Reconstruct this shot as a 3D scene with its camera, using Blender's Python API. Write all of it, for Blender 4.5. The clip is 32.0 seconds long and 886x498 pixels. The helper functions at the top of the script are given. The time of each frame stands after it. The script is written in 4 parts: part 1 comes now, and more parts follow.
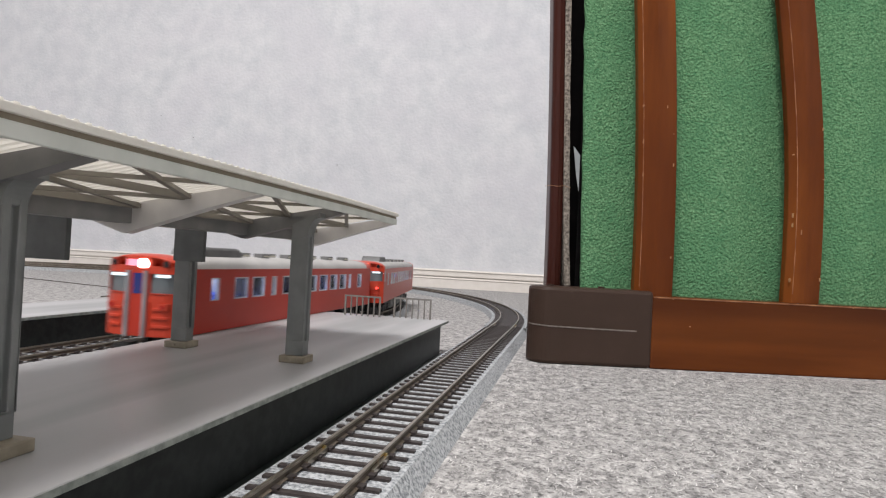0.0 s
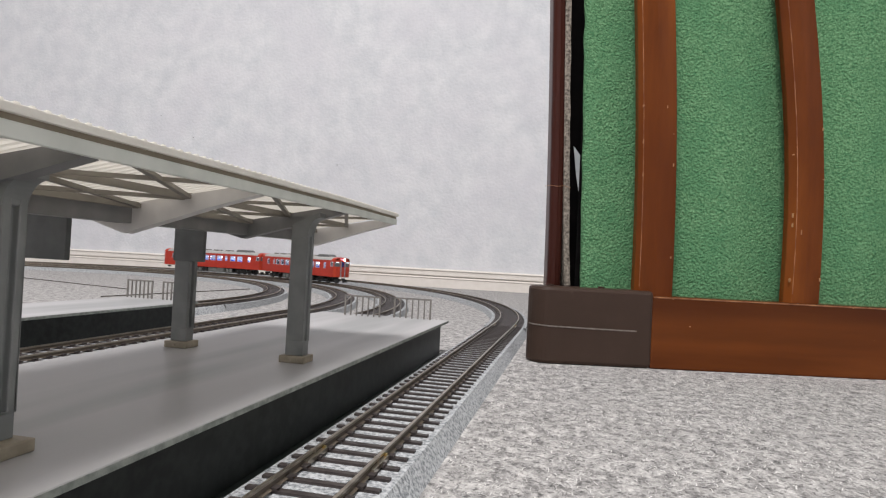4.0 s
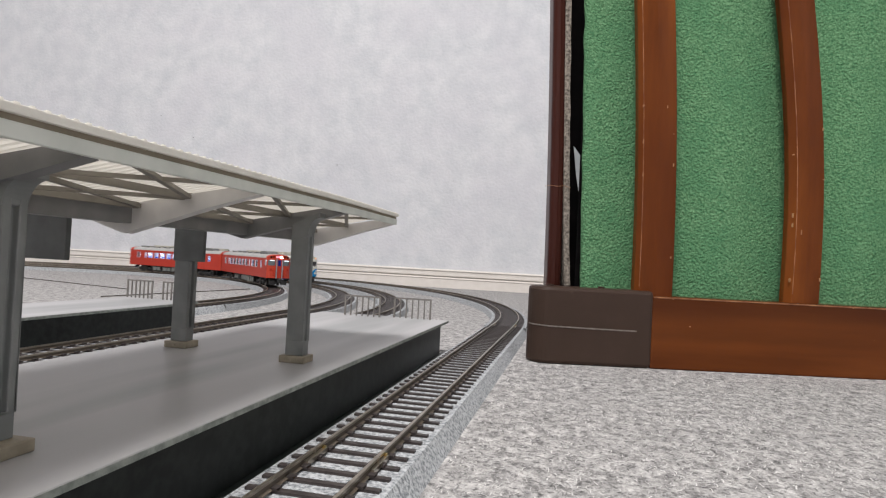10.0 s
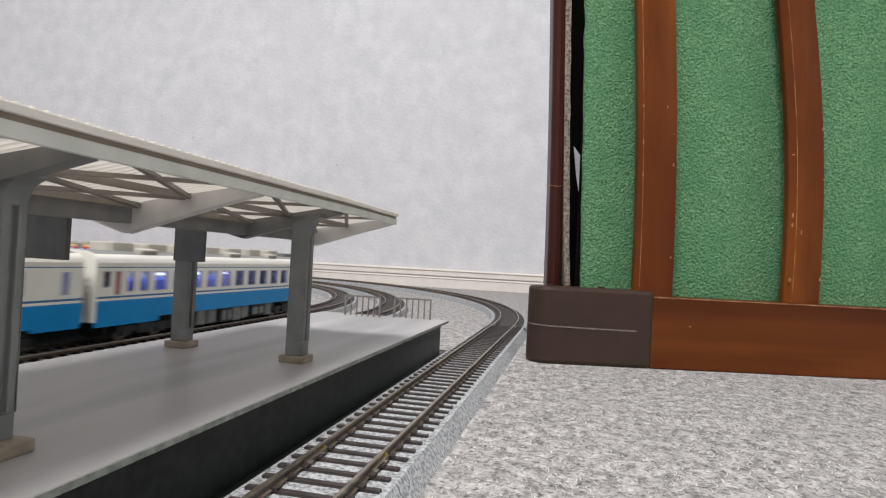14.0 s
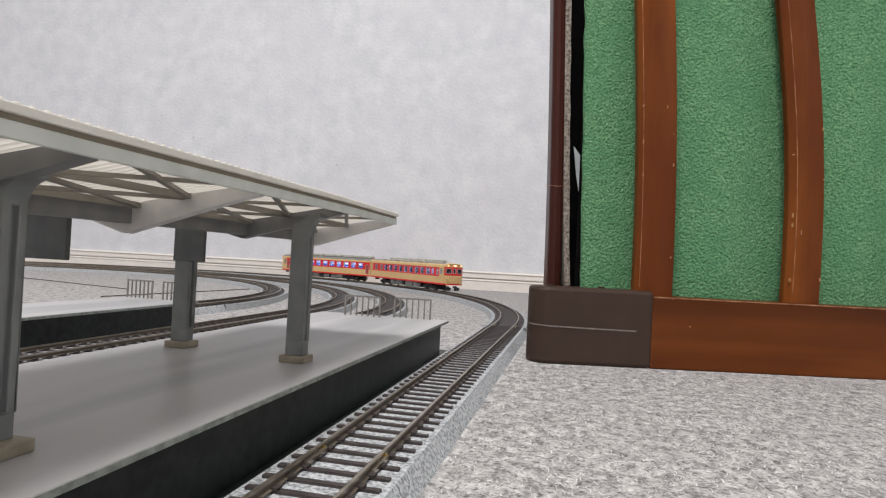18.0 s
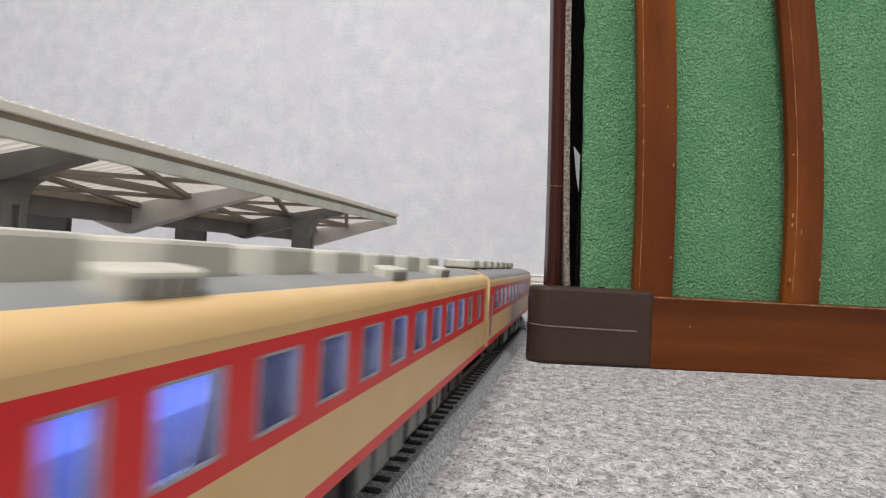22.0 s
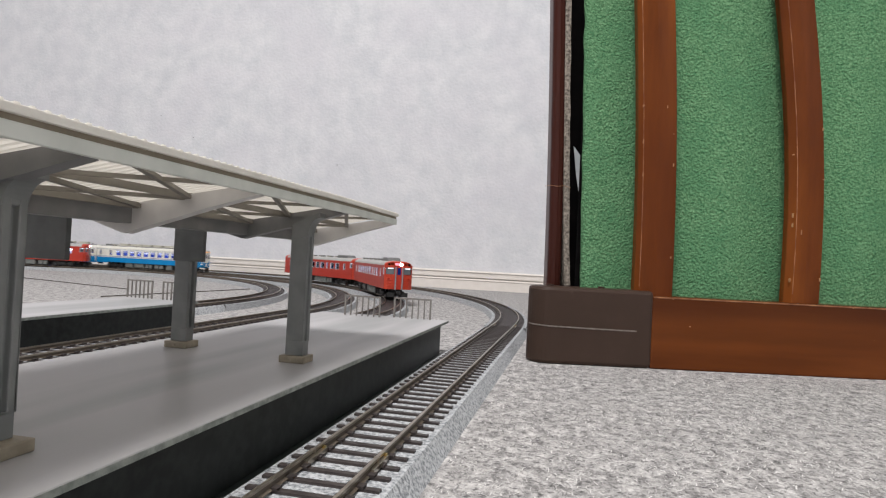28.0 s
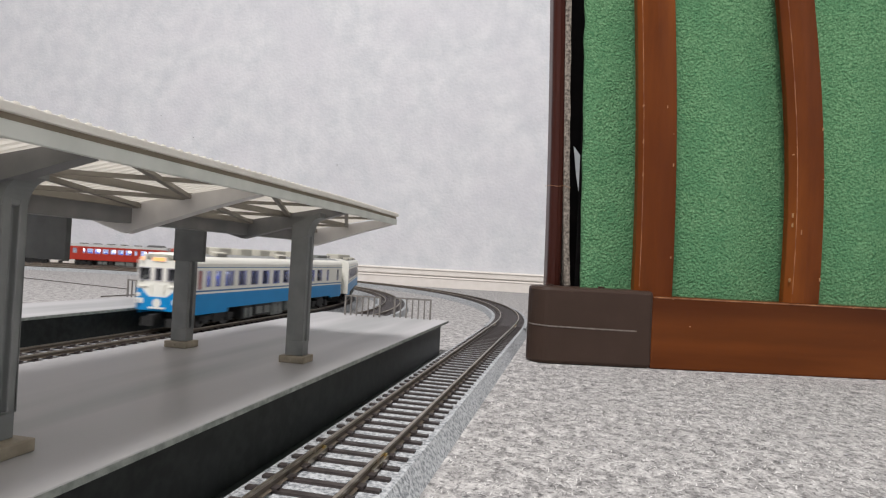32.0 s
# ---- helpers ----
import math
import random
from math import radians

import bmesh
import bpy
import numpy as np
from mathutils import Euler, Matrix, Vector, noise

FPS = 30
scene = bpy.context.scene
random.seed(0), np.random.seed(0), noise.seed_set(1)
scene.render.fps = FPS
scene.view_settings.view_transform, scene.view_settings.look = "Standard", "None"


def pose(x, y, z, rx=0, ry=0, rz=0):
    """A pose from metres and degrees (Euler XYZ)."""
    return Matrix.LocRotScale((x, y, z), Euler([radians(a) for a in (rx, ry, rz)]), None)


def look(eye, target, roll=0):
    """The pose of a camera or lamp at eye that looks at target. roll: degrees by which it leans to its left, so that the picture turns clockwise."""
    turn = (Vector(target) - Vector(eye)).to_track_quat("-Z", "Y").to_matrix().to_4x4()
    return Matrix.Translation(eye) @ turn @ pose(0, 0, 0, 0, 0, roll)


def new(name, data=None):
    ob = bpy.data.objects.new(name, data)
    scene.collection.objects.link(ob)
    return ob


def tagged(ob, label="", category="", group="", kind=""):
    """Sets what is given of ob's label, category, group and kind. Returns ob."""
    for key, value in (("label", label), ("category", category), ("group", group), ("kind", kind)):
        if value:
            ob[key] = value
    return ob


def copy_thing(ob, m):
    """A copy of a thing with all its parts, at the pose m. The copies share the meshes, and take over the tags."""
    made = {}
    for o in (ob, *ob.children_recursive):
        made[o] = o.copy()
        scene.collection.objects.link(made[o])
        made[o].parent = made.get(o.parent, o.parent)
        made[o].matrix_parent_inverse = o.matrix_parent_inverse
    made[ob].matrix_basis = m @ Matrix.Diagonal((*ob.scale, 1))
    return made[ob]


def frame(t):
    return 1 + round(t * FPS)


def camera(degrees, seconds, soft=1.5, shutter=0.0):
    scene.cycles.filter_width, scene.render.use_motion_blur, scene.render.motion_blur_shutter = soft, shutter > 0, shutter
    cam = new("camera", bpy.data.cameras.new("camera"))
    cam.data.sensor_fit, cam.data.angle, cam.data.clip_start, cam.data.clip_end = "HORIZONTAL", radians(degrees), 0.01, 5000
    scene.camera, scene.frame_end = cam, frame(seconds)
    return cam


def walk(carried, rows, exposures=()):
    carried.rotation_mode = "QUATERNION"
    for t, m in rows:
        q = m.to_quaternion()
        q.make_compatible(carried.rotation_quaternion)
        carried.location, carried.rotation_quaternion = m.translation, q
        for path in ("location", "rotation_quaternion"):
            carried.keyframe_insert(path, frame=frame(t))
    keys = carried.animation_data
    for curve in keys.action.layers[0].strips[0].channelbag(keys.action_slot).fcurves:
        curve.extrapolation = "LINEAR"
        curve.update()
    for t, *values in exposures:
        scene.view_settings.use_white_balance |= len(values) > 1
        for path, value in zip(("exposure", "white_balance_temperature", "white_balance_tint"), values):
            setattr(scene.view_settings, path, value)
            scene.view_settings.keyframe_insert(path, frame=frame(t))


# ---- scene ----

MM = 0.001
RAIL = 9.0           # rail top over the carpet, mm
FLOOR_Z = 0.0


def v3(x, y, z):
    return Vector((x * MM, y * MM, z * MM))


# camera: stands still on the carpet beside the outer track
cam = camera(73.49, 32.0, soft=1.2, shutter=0.5)
EYE = v3(0, 0, RAIL + 50.65)
AIM = EYE + Vector((-0.21688576, 0.97600064, 0.01957862))
walk(cam, [(0.0, look(EYE, AIM, 2.9696)), (32.0, look(EYE, AIM, 2.9696))])

# light of the room: a round ceiling lamp and a weak grey surround
world = bpy.data.worlds.new("room_world")
scene.world = world
world.use_nodes = True
world.node_tree.nodes["Background"].inputs[0].default_value = (0.8, 0.85, 1.0, 1)
world.node_tree.nodes["Background"].inputs[1].default_value = 0.05
lamp_data = bpy.data.lights.new("ceiling_lamp_light", "AREA")
lamp_data.shape = "DISK"
lamp_data.size = 0.9
lamp_data.energy = 85
lamp_data.color = (0.985, 0.955, 0.955)
lamp = new("ceiling_lamp_light", lamp_data)
lamp.matrix_world = look(Vector((-0.22, -1.0, 2.25)), Vector((-0.22, -1.0, 0.0)))
scene.view_settings.exposure = 0.0


# ---------------- materials ----------------
def mat(name, color, rough=0.6, metal=0.0, spec=0.5):
    m = bpy.data.materials.new(name)
    m.use_nodes = True
    b = m.node_tree.nodes["Principled BSDF"]
    b.inputs["Base Color"].default_value = (*color, 1)
    b.inputs["Roughness"].default_value = rough
    b.inputs["Metallic"].default_value = metal
    b.inputs["Specular IOR Level"].default_value = spec
    return m


def varied(name, c1, c2, scale=200.0, rough=0.6, bump=0.0, bump_scale=None, stretch=(1, 1, 1), c3=None, scale2=None,
           rough2=None, metal=0.0, detail=4.0, lo=0.35, hi=0.65, spec=0.5, mix2=0.5, lo2=0.42, hi2=0.62, grain=0.5):
    """Colours mixed by noise at one or two sizes, with fine relief."""
    m = mat(name, c1, rough, metal, spec)
    nt = m.node_tree
    n, l = nt.nodes, nt.links
    b = n["Principled BSDF"]
    co = n.new("ShaderNodeTexCoord")
    mp = n.new("ShaderNodeMapping")
    mp.inputs["Scale"].default_value = stretch
    l.new(co.outputs["Object"], mp.inputs["Vector"])
    t = n.new("ShaderNodeTexNoise")
    t.inputs["Scale"].default_value = scale
    t.inputs["Detail"].default_value = detail
    t.inputs["Roughness"].default_value = grain
    l.new(mp.outputs[0], t.inputs["Vector"])
    r = n.new("ShaderNodeValToRGB")
    r.color_ramp.elements[0].position = lo
    r.color_ramp.elements[1].position = hi
    r.color_ramp.elements[0].color = (*c1, 1)
    r.color_ramp.elements[1].color = (*c2, 1)
    l.new(t.outputs["Fac"], r.inputs[0])
    out = r.outputs[0]
    if c3:
        t2 = n.new("ShaderNodeTexNoise")
        t2.inputs["Scale"].default_value = scale2
        t2.inputs["Detail"].default_value = 3
        l.new(mp.outputs[0], t2.inputs["Vector"])
        r2 = n.new("ShaderNodeValToRGB")
        r2.color_ramp.elements[0].position = lo2
        r2.color_ramp.elements[1].position = hi2
        r2.color_ramp.elements[0].color = (0, 0, 0, 1)
        r2.color_ramp.elements[1].color = (mix2, mix2, mix2, 1)
        l.new(t2.outputs["Fac"], r2.inputs[0])
        mx = n.new("ShaderNodeMix")
        mx.data_type = "RGBA"
        mx.inputs[7].default_value = (*c3, 1)
        l.new(r2.outputs[0], mx.inputs[0])
        l.new(out, mx.inputs[6])
        out = mx.outputs[2]
    l.new(out, b.inputs["Base Color"])
    if bump:
        tb = n.new("ShaderNodeTexNoise")
        tb.inputs["Scale"].default_value = bump_scale or scale
        tb.inputs["Detail"].default_value = 5
        l.new(mp.outputs[0], tb.inputs["Vector"])
        bp = n.new("ShaderNodeBump")
        bp.inputs["Strength"].default_value = bump
        bp.inputs["Distance"].default_value = 0.0006
        l.new(tb.outputs["Fac"], bp.inputs["Height"])
        l.new(bp.outputs[0], b.inputs["Normal"])
    return m


def glow(name, color, strength):
    m = mat(name, color, 0.4)
    b = m.node_tree.nodes["Principled BSDF"]
    b.inputs["Emission Color"].default_value = (*color, 1)
    b.inputs["Emission Strength"].default_value = strength
    return m


M_CARPET = varied("grey_needle_felt", (0.150, 0.146, 0.144), (0.70, 0.678, 0.658), 190, 0.95, 1.0, 1000, (1, 0.75, 1), (0.09, 0.088, 0.087), 560, lo=0.36, hi=0.63, spec=0.1, detail=12, mix2=0.7, lo2=0.55, hi2=0.67, grain=0.78)
M_CARPET.node_tree.nodes["Bump"].inputs["Distance"].default_value = 0.0012
M_FIBRE = mat("grey_carpet_fibre", (0.4, 0.4, 0.4), 0.9, 0.0, 0.15)
_nt = M_FIBRE.node_tree
_geo = _nt.nodes.new("ShaderNodeNewGeometry")
_rp = _nt.nodes.new("ShaderNodeValToRGB")
_rp.color_ramp.elements[0].color = (0.17, 0.166, 0.164, 1)
_rp.color_ramp.elements[1].color = (0.75, 0.73, 0.71, 1)
_rp.color_ramp.elements.new(0.3).color = (0.43, 0.418, 0.41, 1)
_nt.links.new(_geo.outputs["Random Per Island"], _rp.inputs[0])
_nt.links.new(_rp.outputs[0], _nt.nodes["Principled BSDF"].inputs["Base Color"])
M_PAPER = varied("pale_wallpaper", (0.612, 0.632, 0.656), (0.758, 0.762, 0.776), 24, 0.85, 0.8, 150, (1, 1, 1), (0.68, 0.672, 0.705), 7, spec=0.2, detail=9, grain=0.62, lo=0.27, hi=0.63)
M_PAPER.node_tree.nodes["Bump"].inputs["Distance"].default_value = 0.0015
M_BASEB = varied("cream_baseboard", (0.80, 0.75, 0.69), (0.85, 0.80, 0.74), 60, 0.4)
M_CEIL = varied("white_ceiling", (0.75, 0.75, 0.74), (0.8, 0.8, 0.79), 20, 0.9)
M_BALLAST = varied("grey_moulded_ballast", (0.19, 0.205, 0.215), (0.53, 0.545, 0.555), 900, 0.85, 0.8, 1500, lo=0.36, hi=0.60)
M_SLEEPER = varied("dark_brown_sleeper_plastic", (0.024, 0.018, 0.017), (0.05, 0.04, 0.037), 400, 0.55)
M_RAIL = varied("dull_nickel_rail", (0.30, 0.26, 0.21), (0.42, 0.37, 0.305), 150, 0.3, metal=0.9)
M_BRASS = mat("bright_brass", (0.85, 0.62, 0.25), 0.25, 1.0)
M_RAILWEB = varied("brown_rail_side", (0.10, 0.08, 0.06), (0.15, 0.12, 0.09), 150, 0.5, metal=0.3)
# darker lengthwise bands put the canopy's soft shade into the deck colour
M_PLAT = varied("grey_platform_plastic_shade_bands", (0.395, 0.388, 0.390), (0.465, 0.455, 0.455), 24, 0.38, 0.05, 900, (1, 0.1, 1), (0.26, 0.268, 0.266), 34, mix2=0.7, lo2=0.47, hi2=0.66, spec=0.11)
M_PLATEDGE = varied("grey_green_platform_edge", (0.19, 0.215, 0.19), (0.34, 0.36, 0.325), 420, 0.55, 0.4, 600)
M_PLATSIDE = varied("black_platform_wall", (0.009, 0.011, 0.0105), (0.017, 0.020, 0.019), 90, 0.42, c3=(0.032, 0.038, 0.034), scale2=300, mix2=0.5, spec=0.35)
M_ROOF = varied("cream_corrugated_roof", (0.76, 0.73, 0.66), (0.83, 0.80, 0.73), 80, 0.55)
M_SHEET = varied("translucent_cream_sheet", (0.66, 0.64, 0.58), (0.74, 0.72, 0.66), 80, 0.55)
_nt = M_SHEET.node_tree
_tr = _nt.nodes.new("ShaderNodeBsdfTranslucent")
_tr.inputs[0].default_value = (0.90, 0.88, 0.84, 1)
_ms = _nt.nodes.new("ShaderNodeMixShader")
_ms.inputs[0].default_value = 0.70
_nt.links.new(_nt.nodes["Principled BSDF"].outputs[0], _ms.inputs[1])
_nt.links.new(_tr.outputs[0], _ms.inputs[2])
_nt.links.new(_ms.outputs[0], _nt.nodes["Material Output"].inputs[0])
M_FASCIA = varied("pale_grey_green_fascia", (0.60, 0.62, 0.57), (0.70, 0.715, 0.66), 120, 0.5)
M_FRAME = varied("grey_frame_plastic", (0.165, 0.165, 0.165), (0.215, 0.21, 0.205), 120, 0.5)
M_FRAMELT = varied("light_grey_beam_plastic", (0.64, 0.62, 0.605), (0.72, 0.70, 0.68), 120, 0.5)
# brown holds the shade of the groove below the roof edge
M_GROOVEB = varied("brown_groove_shade", (0.20, 0.17, 0.125), (0.26, 0.22, 0.165), 120, 0.6)
M_COLUMN = varied("grey_column_plastic", (0.165, 0.172, 0.170), (0.21, 0.216, 0.212), 120, 0.5)
M_PURLIN = varied("brown_grey_purlin", (0.215, 0.195, 0.165), (0.27, 0.245, 0.205), 120, 0.55)
M_TAN = varied("tan_base_plastic", (0.25, 0.215, 0.16), (0.34, 0.295, 0.225), 300, 0.6)
M_SIGN = varied("dark_grey_sign", (0.085, 0.09, 0.09), (0.11, 0.115, 0.115), 200, 0.5)
M_FENCE = varied("grey_fence_plastic", (0.14, 0.13, 0.118), (0.19, 0.178, 0.16), 300, 0.5)
M_WOOD = varied("red_brown_varnished_wood", (0.100, 0.026, 0.0055), (0.195, 0.056, 0.0105), 55, 0.22, 0.08, 200, (1, 1, 0.16), (0.078, 0.017, 0.004), 16, spec=0.12, mix2=0.75, detail=8, grain=0.6)
M_WOODH = varied("red_brown_varnished_rail", (0.078, 0.020, 0.005), (0.16, 0.046, 0.010), 40, 0.27, 0.08, 200, (0.1, 1, 1), (0.045, 0.011, 0.003), 14, spec=0.14, mix2=0.8, detail=7)
# pale brown for highlights painted along varnished edges
M_EDGESHINE = varied("wood_edge_highlight", (0.13, 0.035, 0.008), (0.36, 0.17, 0.07), 140, 0.4)
M_SCUFF = varied("bare_wood_chip", (0.32, 0.15, 0.06), (0.46, 0.27, 0.13), 300, 0.6)
M_WOODD = varied("dark_brown_wood", (0.026, 0.007, 0.005), (0.044, 0.012, 0.008), 30, 0.28, 0.05, 200, (1, 1, 0.06), spec=0.15)
M_CAP = varied("dark_brown_plastic_cap", (0.042, 0.0265, 0.0195), (0.048, 0.030, 0.0225), 60, 0.42, 0.08, 900, spec=0.16)
M_SEAM = varied("pale_cap_seam", (0.12, 0.10, 0.085), (0.2, 0.17, 0.15), 300, 0.6)
M_FELT = varied("green_felt", (0.064, 0.183, 0.084), (0.177, 0.350, 0.180), 700, 0.95, 1.0, 640, (1, 1, 1), (0.085, 0.225, 0.110), 40, spec=0.1, lo=0.33, hi=0.67, detail=5)
M_FELT.node_tree.nodes["Bump"].inputs["Distance"].default_value = 0.0026
M_BOARD = varied("dark_grey_felt_edge", (0.03, 0.026, 0.022), (0.15, 0.13, 0.11), 700, 0.95, 1.0, 900)
M_FUZZ = varied("fuzzy_grey_brown_felt_edge", (0.085, 0.072, 0.058), (0.36, 0.315, 0.265), 500, 0.95, 1.0, 900)
# near-black so that boards in the gap look deeply shaded
M_DARK = varied("gap_shade_black", (0.003, 0.003, 0.003), (0.006, 0.005, 0.005), 100, 0.95, spec=0.1)
M_TORN = varied("grey_paper_scrap", (0.3, 0.32, 0.33), (0.4, 0.42, 0.42), 100, 0.8)
M_RED = varied("vermilion_paint", (0.41, 0.036, 0.021), (0.45, 0.042, 0.024), 60, 0.36, 0.03, 800, spec=0.3)
# lighter copy of the vermilion, with the light on the fronts painted in
M_REDF = varied("lit_orange_vermilion_paint", (0.47, 0.050, 0.025), (0.51, 0.057, 0.028), 60, 0.36, 0.03, 800, spec=0.3)
M_CREAM = varied("cream_paint", (0.645, 0.435, 0.203), (0.685, 0.472, 0.226), 60, 0.36, 0.03, 800, spec=0.3)
M_BAND = varied("crimson_band_paint", (0.64, 0.022, 0.024), (0.68, 0.027, 0.029), 60, 0.36, 0.03, 800, spec=0.3)
M_BANDD = varied("red_brown_car_door", (0.30, 0.05, 0.045), (0.36, 0.07, 0.06), 60, 0.4)
M_WHITE = varied("ivory_white_paint", (0.76, 0.75, 0.67), (0.80, 0.79, 0.71), 60, 0.38, 0.03, 800)
M_BLUE = varied("sky_blue_paint", (0.004, 0.215, 0.51), (0.006, 0.24, 0.55), 60, 0.36, 0.03, 800, spec=0.25)
M_NAVY = varied("blue_stripe_paint", (0.02, 0.12, 0.28), (0.025, 0.14, 0.31), 60, 0.36)
M_ROOFG = varied("grey_car_roof", (0.20, 0.205, 0.20), (0.25, 0.255, 0.245), 60, 0.6, 0.1, 500)
M_ROOFL = varied("pale_grey_car_roof", (0.40, 0.39, 0.375), (0.46, 0.45, 0.43), 60, 0.6, 0.1, 500)
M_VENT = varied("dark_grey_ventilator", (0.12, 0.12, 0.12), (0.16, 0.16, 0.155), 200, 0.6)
M_COOLER = varied("pale_grey_cooler", (0.46, 0.44, 0.37), (0.53, 0.51, 0.43), 120, 0.6, 0.08, 600)
M_UNDER = varied("dark_underframe", (0.010, 0.010, 0.010), (0.020, 0.020, 0.019), 300, 0.65)
M_UNDERG = varied("grey_underfloor_box", (0.13, 0.14, 0.13), (0.19, 0.20, 0.185), 300, 0.6)
M_WHEEL = varied("wheel_steel", (0.055, 0.05, 0.047), (0.085, 0.08, 0.075), 300, 0.45, metal=0.6)
M_SEAT = varied("blue_seat_plastic", (0.02, 0.10, 0.66), (0.03, 0.13, 0.76), 300, 0.6)
M_INNER = varied("white_car_lining", (0.70, 0.71, 0.74), (0.76, 0.77, 0.80), 200, 0.6)
M_SASH = varied("aluminium_sash", (0.50, 0.50, 0.53), (0.56, 0.56, 0.59), 200, 0.4)
M_SASHD = varied("dull_grey_sash", (0.33, 0.32, 0.34), (0.40, 0.39, 0.41), 200, 0.45)
M_DOORW = varied("grey_door_frame", (0.24, 0.245, 0.26), (0.32, 0.325, 0.34), 200, 0.45)
M_BLACK = mat("black_lens", (0.012, 0.012, 0.014), 0.15)
M_GLASSL = mat("grey_cab_glass", (0.13, 0.15, 0.16), 0.1)
M_GLASSB = mat("blue_door_glass", (0.012, 0.025, 0.16), 0.1)
M_GLASSD = mat("dark_cab_glass", (0.02, 0.022, 0.026), 0.08)
G_LAMP = glow("white_headlight", (0.93, 0.92, 1.0), 22)
G_BAR = glow("white_cab_light", (0.80, 0.93, 1.0), 1.25)
G_IN = glow("white_interior_light", (0.86, 0.90, 1.0), 6.5)
# weak glows, added inside the unlit cars to brighten their windows
G_INW = glow("added_weak_interior_light", (0.74, 0.78, 1.0), 3.6)
G_INC = glow("added_blue_white_interior_light", (0.72, 0.80, 1.0), 7.0)
G_LED = glow("small_white_led", (0.93, 0.95, 1.0), 14.0)
G_LEDW = glow("added_small_dim_led", (0.85, 0.87, 1.0), 1.6)
G_PINK = glow("pink_sign_light", (1.0, 0.32, 0.42), 0.8)
G_ORANGE = glow("orange_sign_light", (1.0, 0.42, 0.14), 0.7)
G_LAMPW = glow("warm_white_sign_lamp", (1.0, 0.85, 0.6), 3.0)
G_YELLOW = glow("warm_headlight", (1.0, 0.66, 0.22), 1.5)
G_DULL = glow("dull_orange_headlight", (0.95, 0.45, 0.2), 0.45)
G_TAILON = glow("lit_red_tail_light", (1.0, 0.05, 0.04), 4.0)
G_TAIL = mat("red_tail_lens", (0.35, 0.02, 0.02), 0.25)


def pane_material(name, haze):
    """Moulded plastic glazing: clear with a soft gloss, and a share of milky haze."""
    m = bpy.data.materials.new(name)
    m.use_nodes = True
    nt = m.node_tree
    nt.nodes.remove(nt.nodes["Principled BSDF"])
    clear = nt.nodes.new("ShaderNodeBsdfTransparent")
    clear.inputs[0].default_value = (0.90, 0.92, 0.96, 1)
    milk = nt.nodes.new("ShaderNodeBsdfTranslucent")
    milk.inputs[0].default_value = (0.82, 0.84, 0.90, 1)
    first = nt.nodes.new("ShaderNodeMixShader")
    first.inputs[0].default_value = haze
    gloss = nt.nodes.new("ShaderNodeBsdfGlossy")
    gloss.inputs["Roughness"].default_value = 0.06
    second = nt.nodes.new("ShaderNodeMixShader")
    fres = nt.nodes.new("ShaderNodeFresnel")
    fres.inputs[0].default_value = 1.18
    nt.links.new(clear.outputs[0], first.inputs[1])
    nt.links.new(milk.outputs[0], first.inputs[2])
    nt.links.new(fres.outputs[0], second.inputs[0])
    nt.links.new(first.outputs[0], second.inputs[1])
    nt.links.new(gloss.outputs[0], second.inputs[2])
    nt.links.new(second.outputs[0], nt.nodes["Material Output"].inputs[0])
    return m


M_PANE = pane_material("hazy_window_glass", 0.06)
M_PANEC = pane_material("clear_window_glass", 0.12)


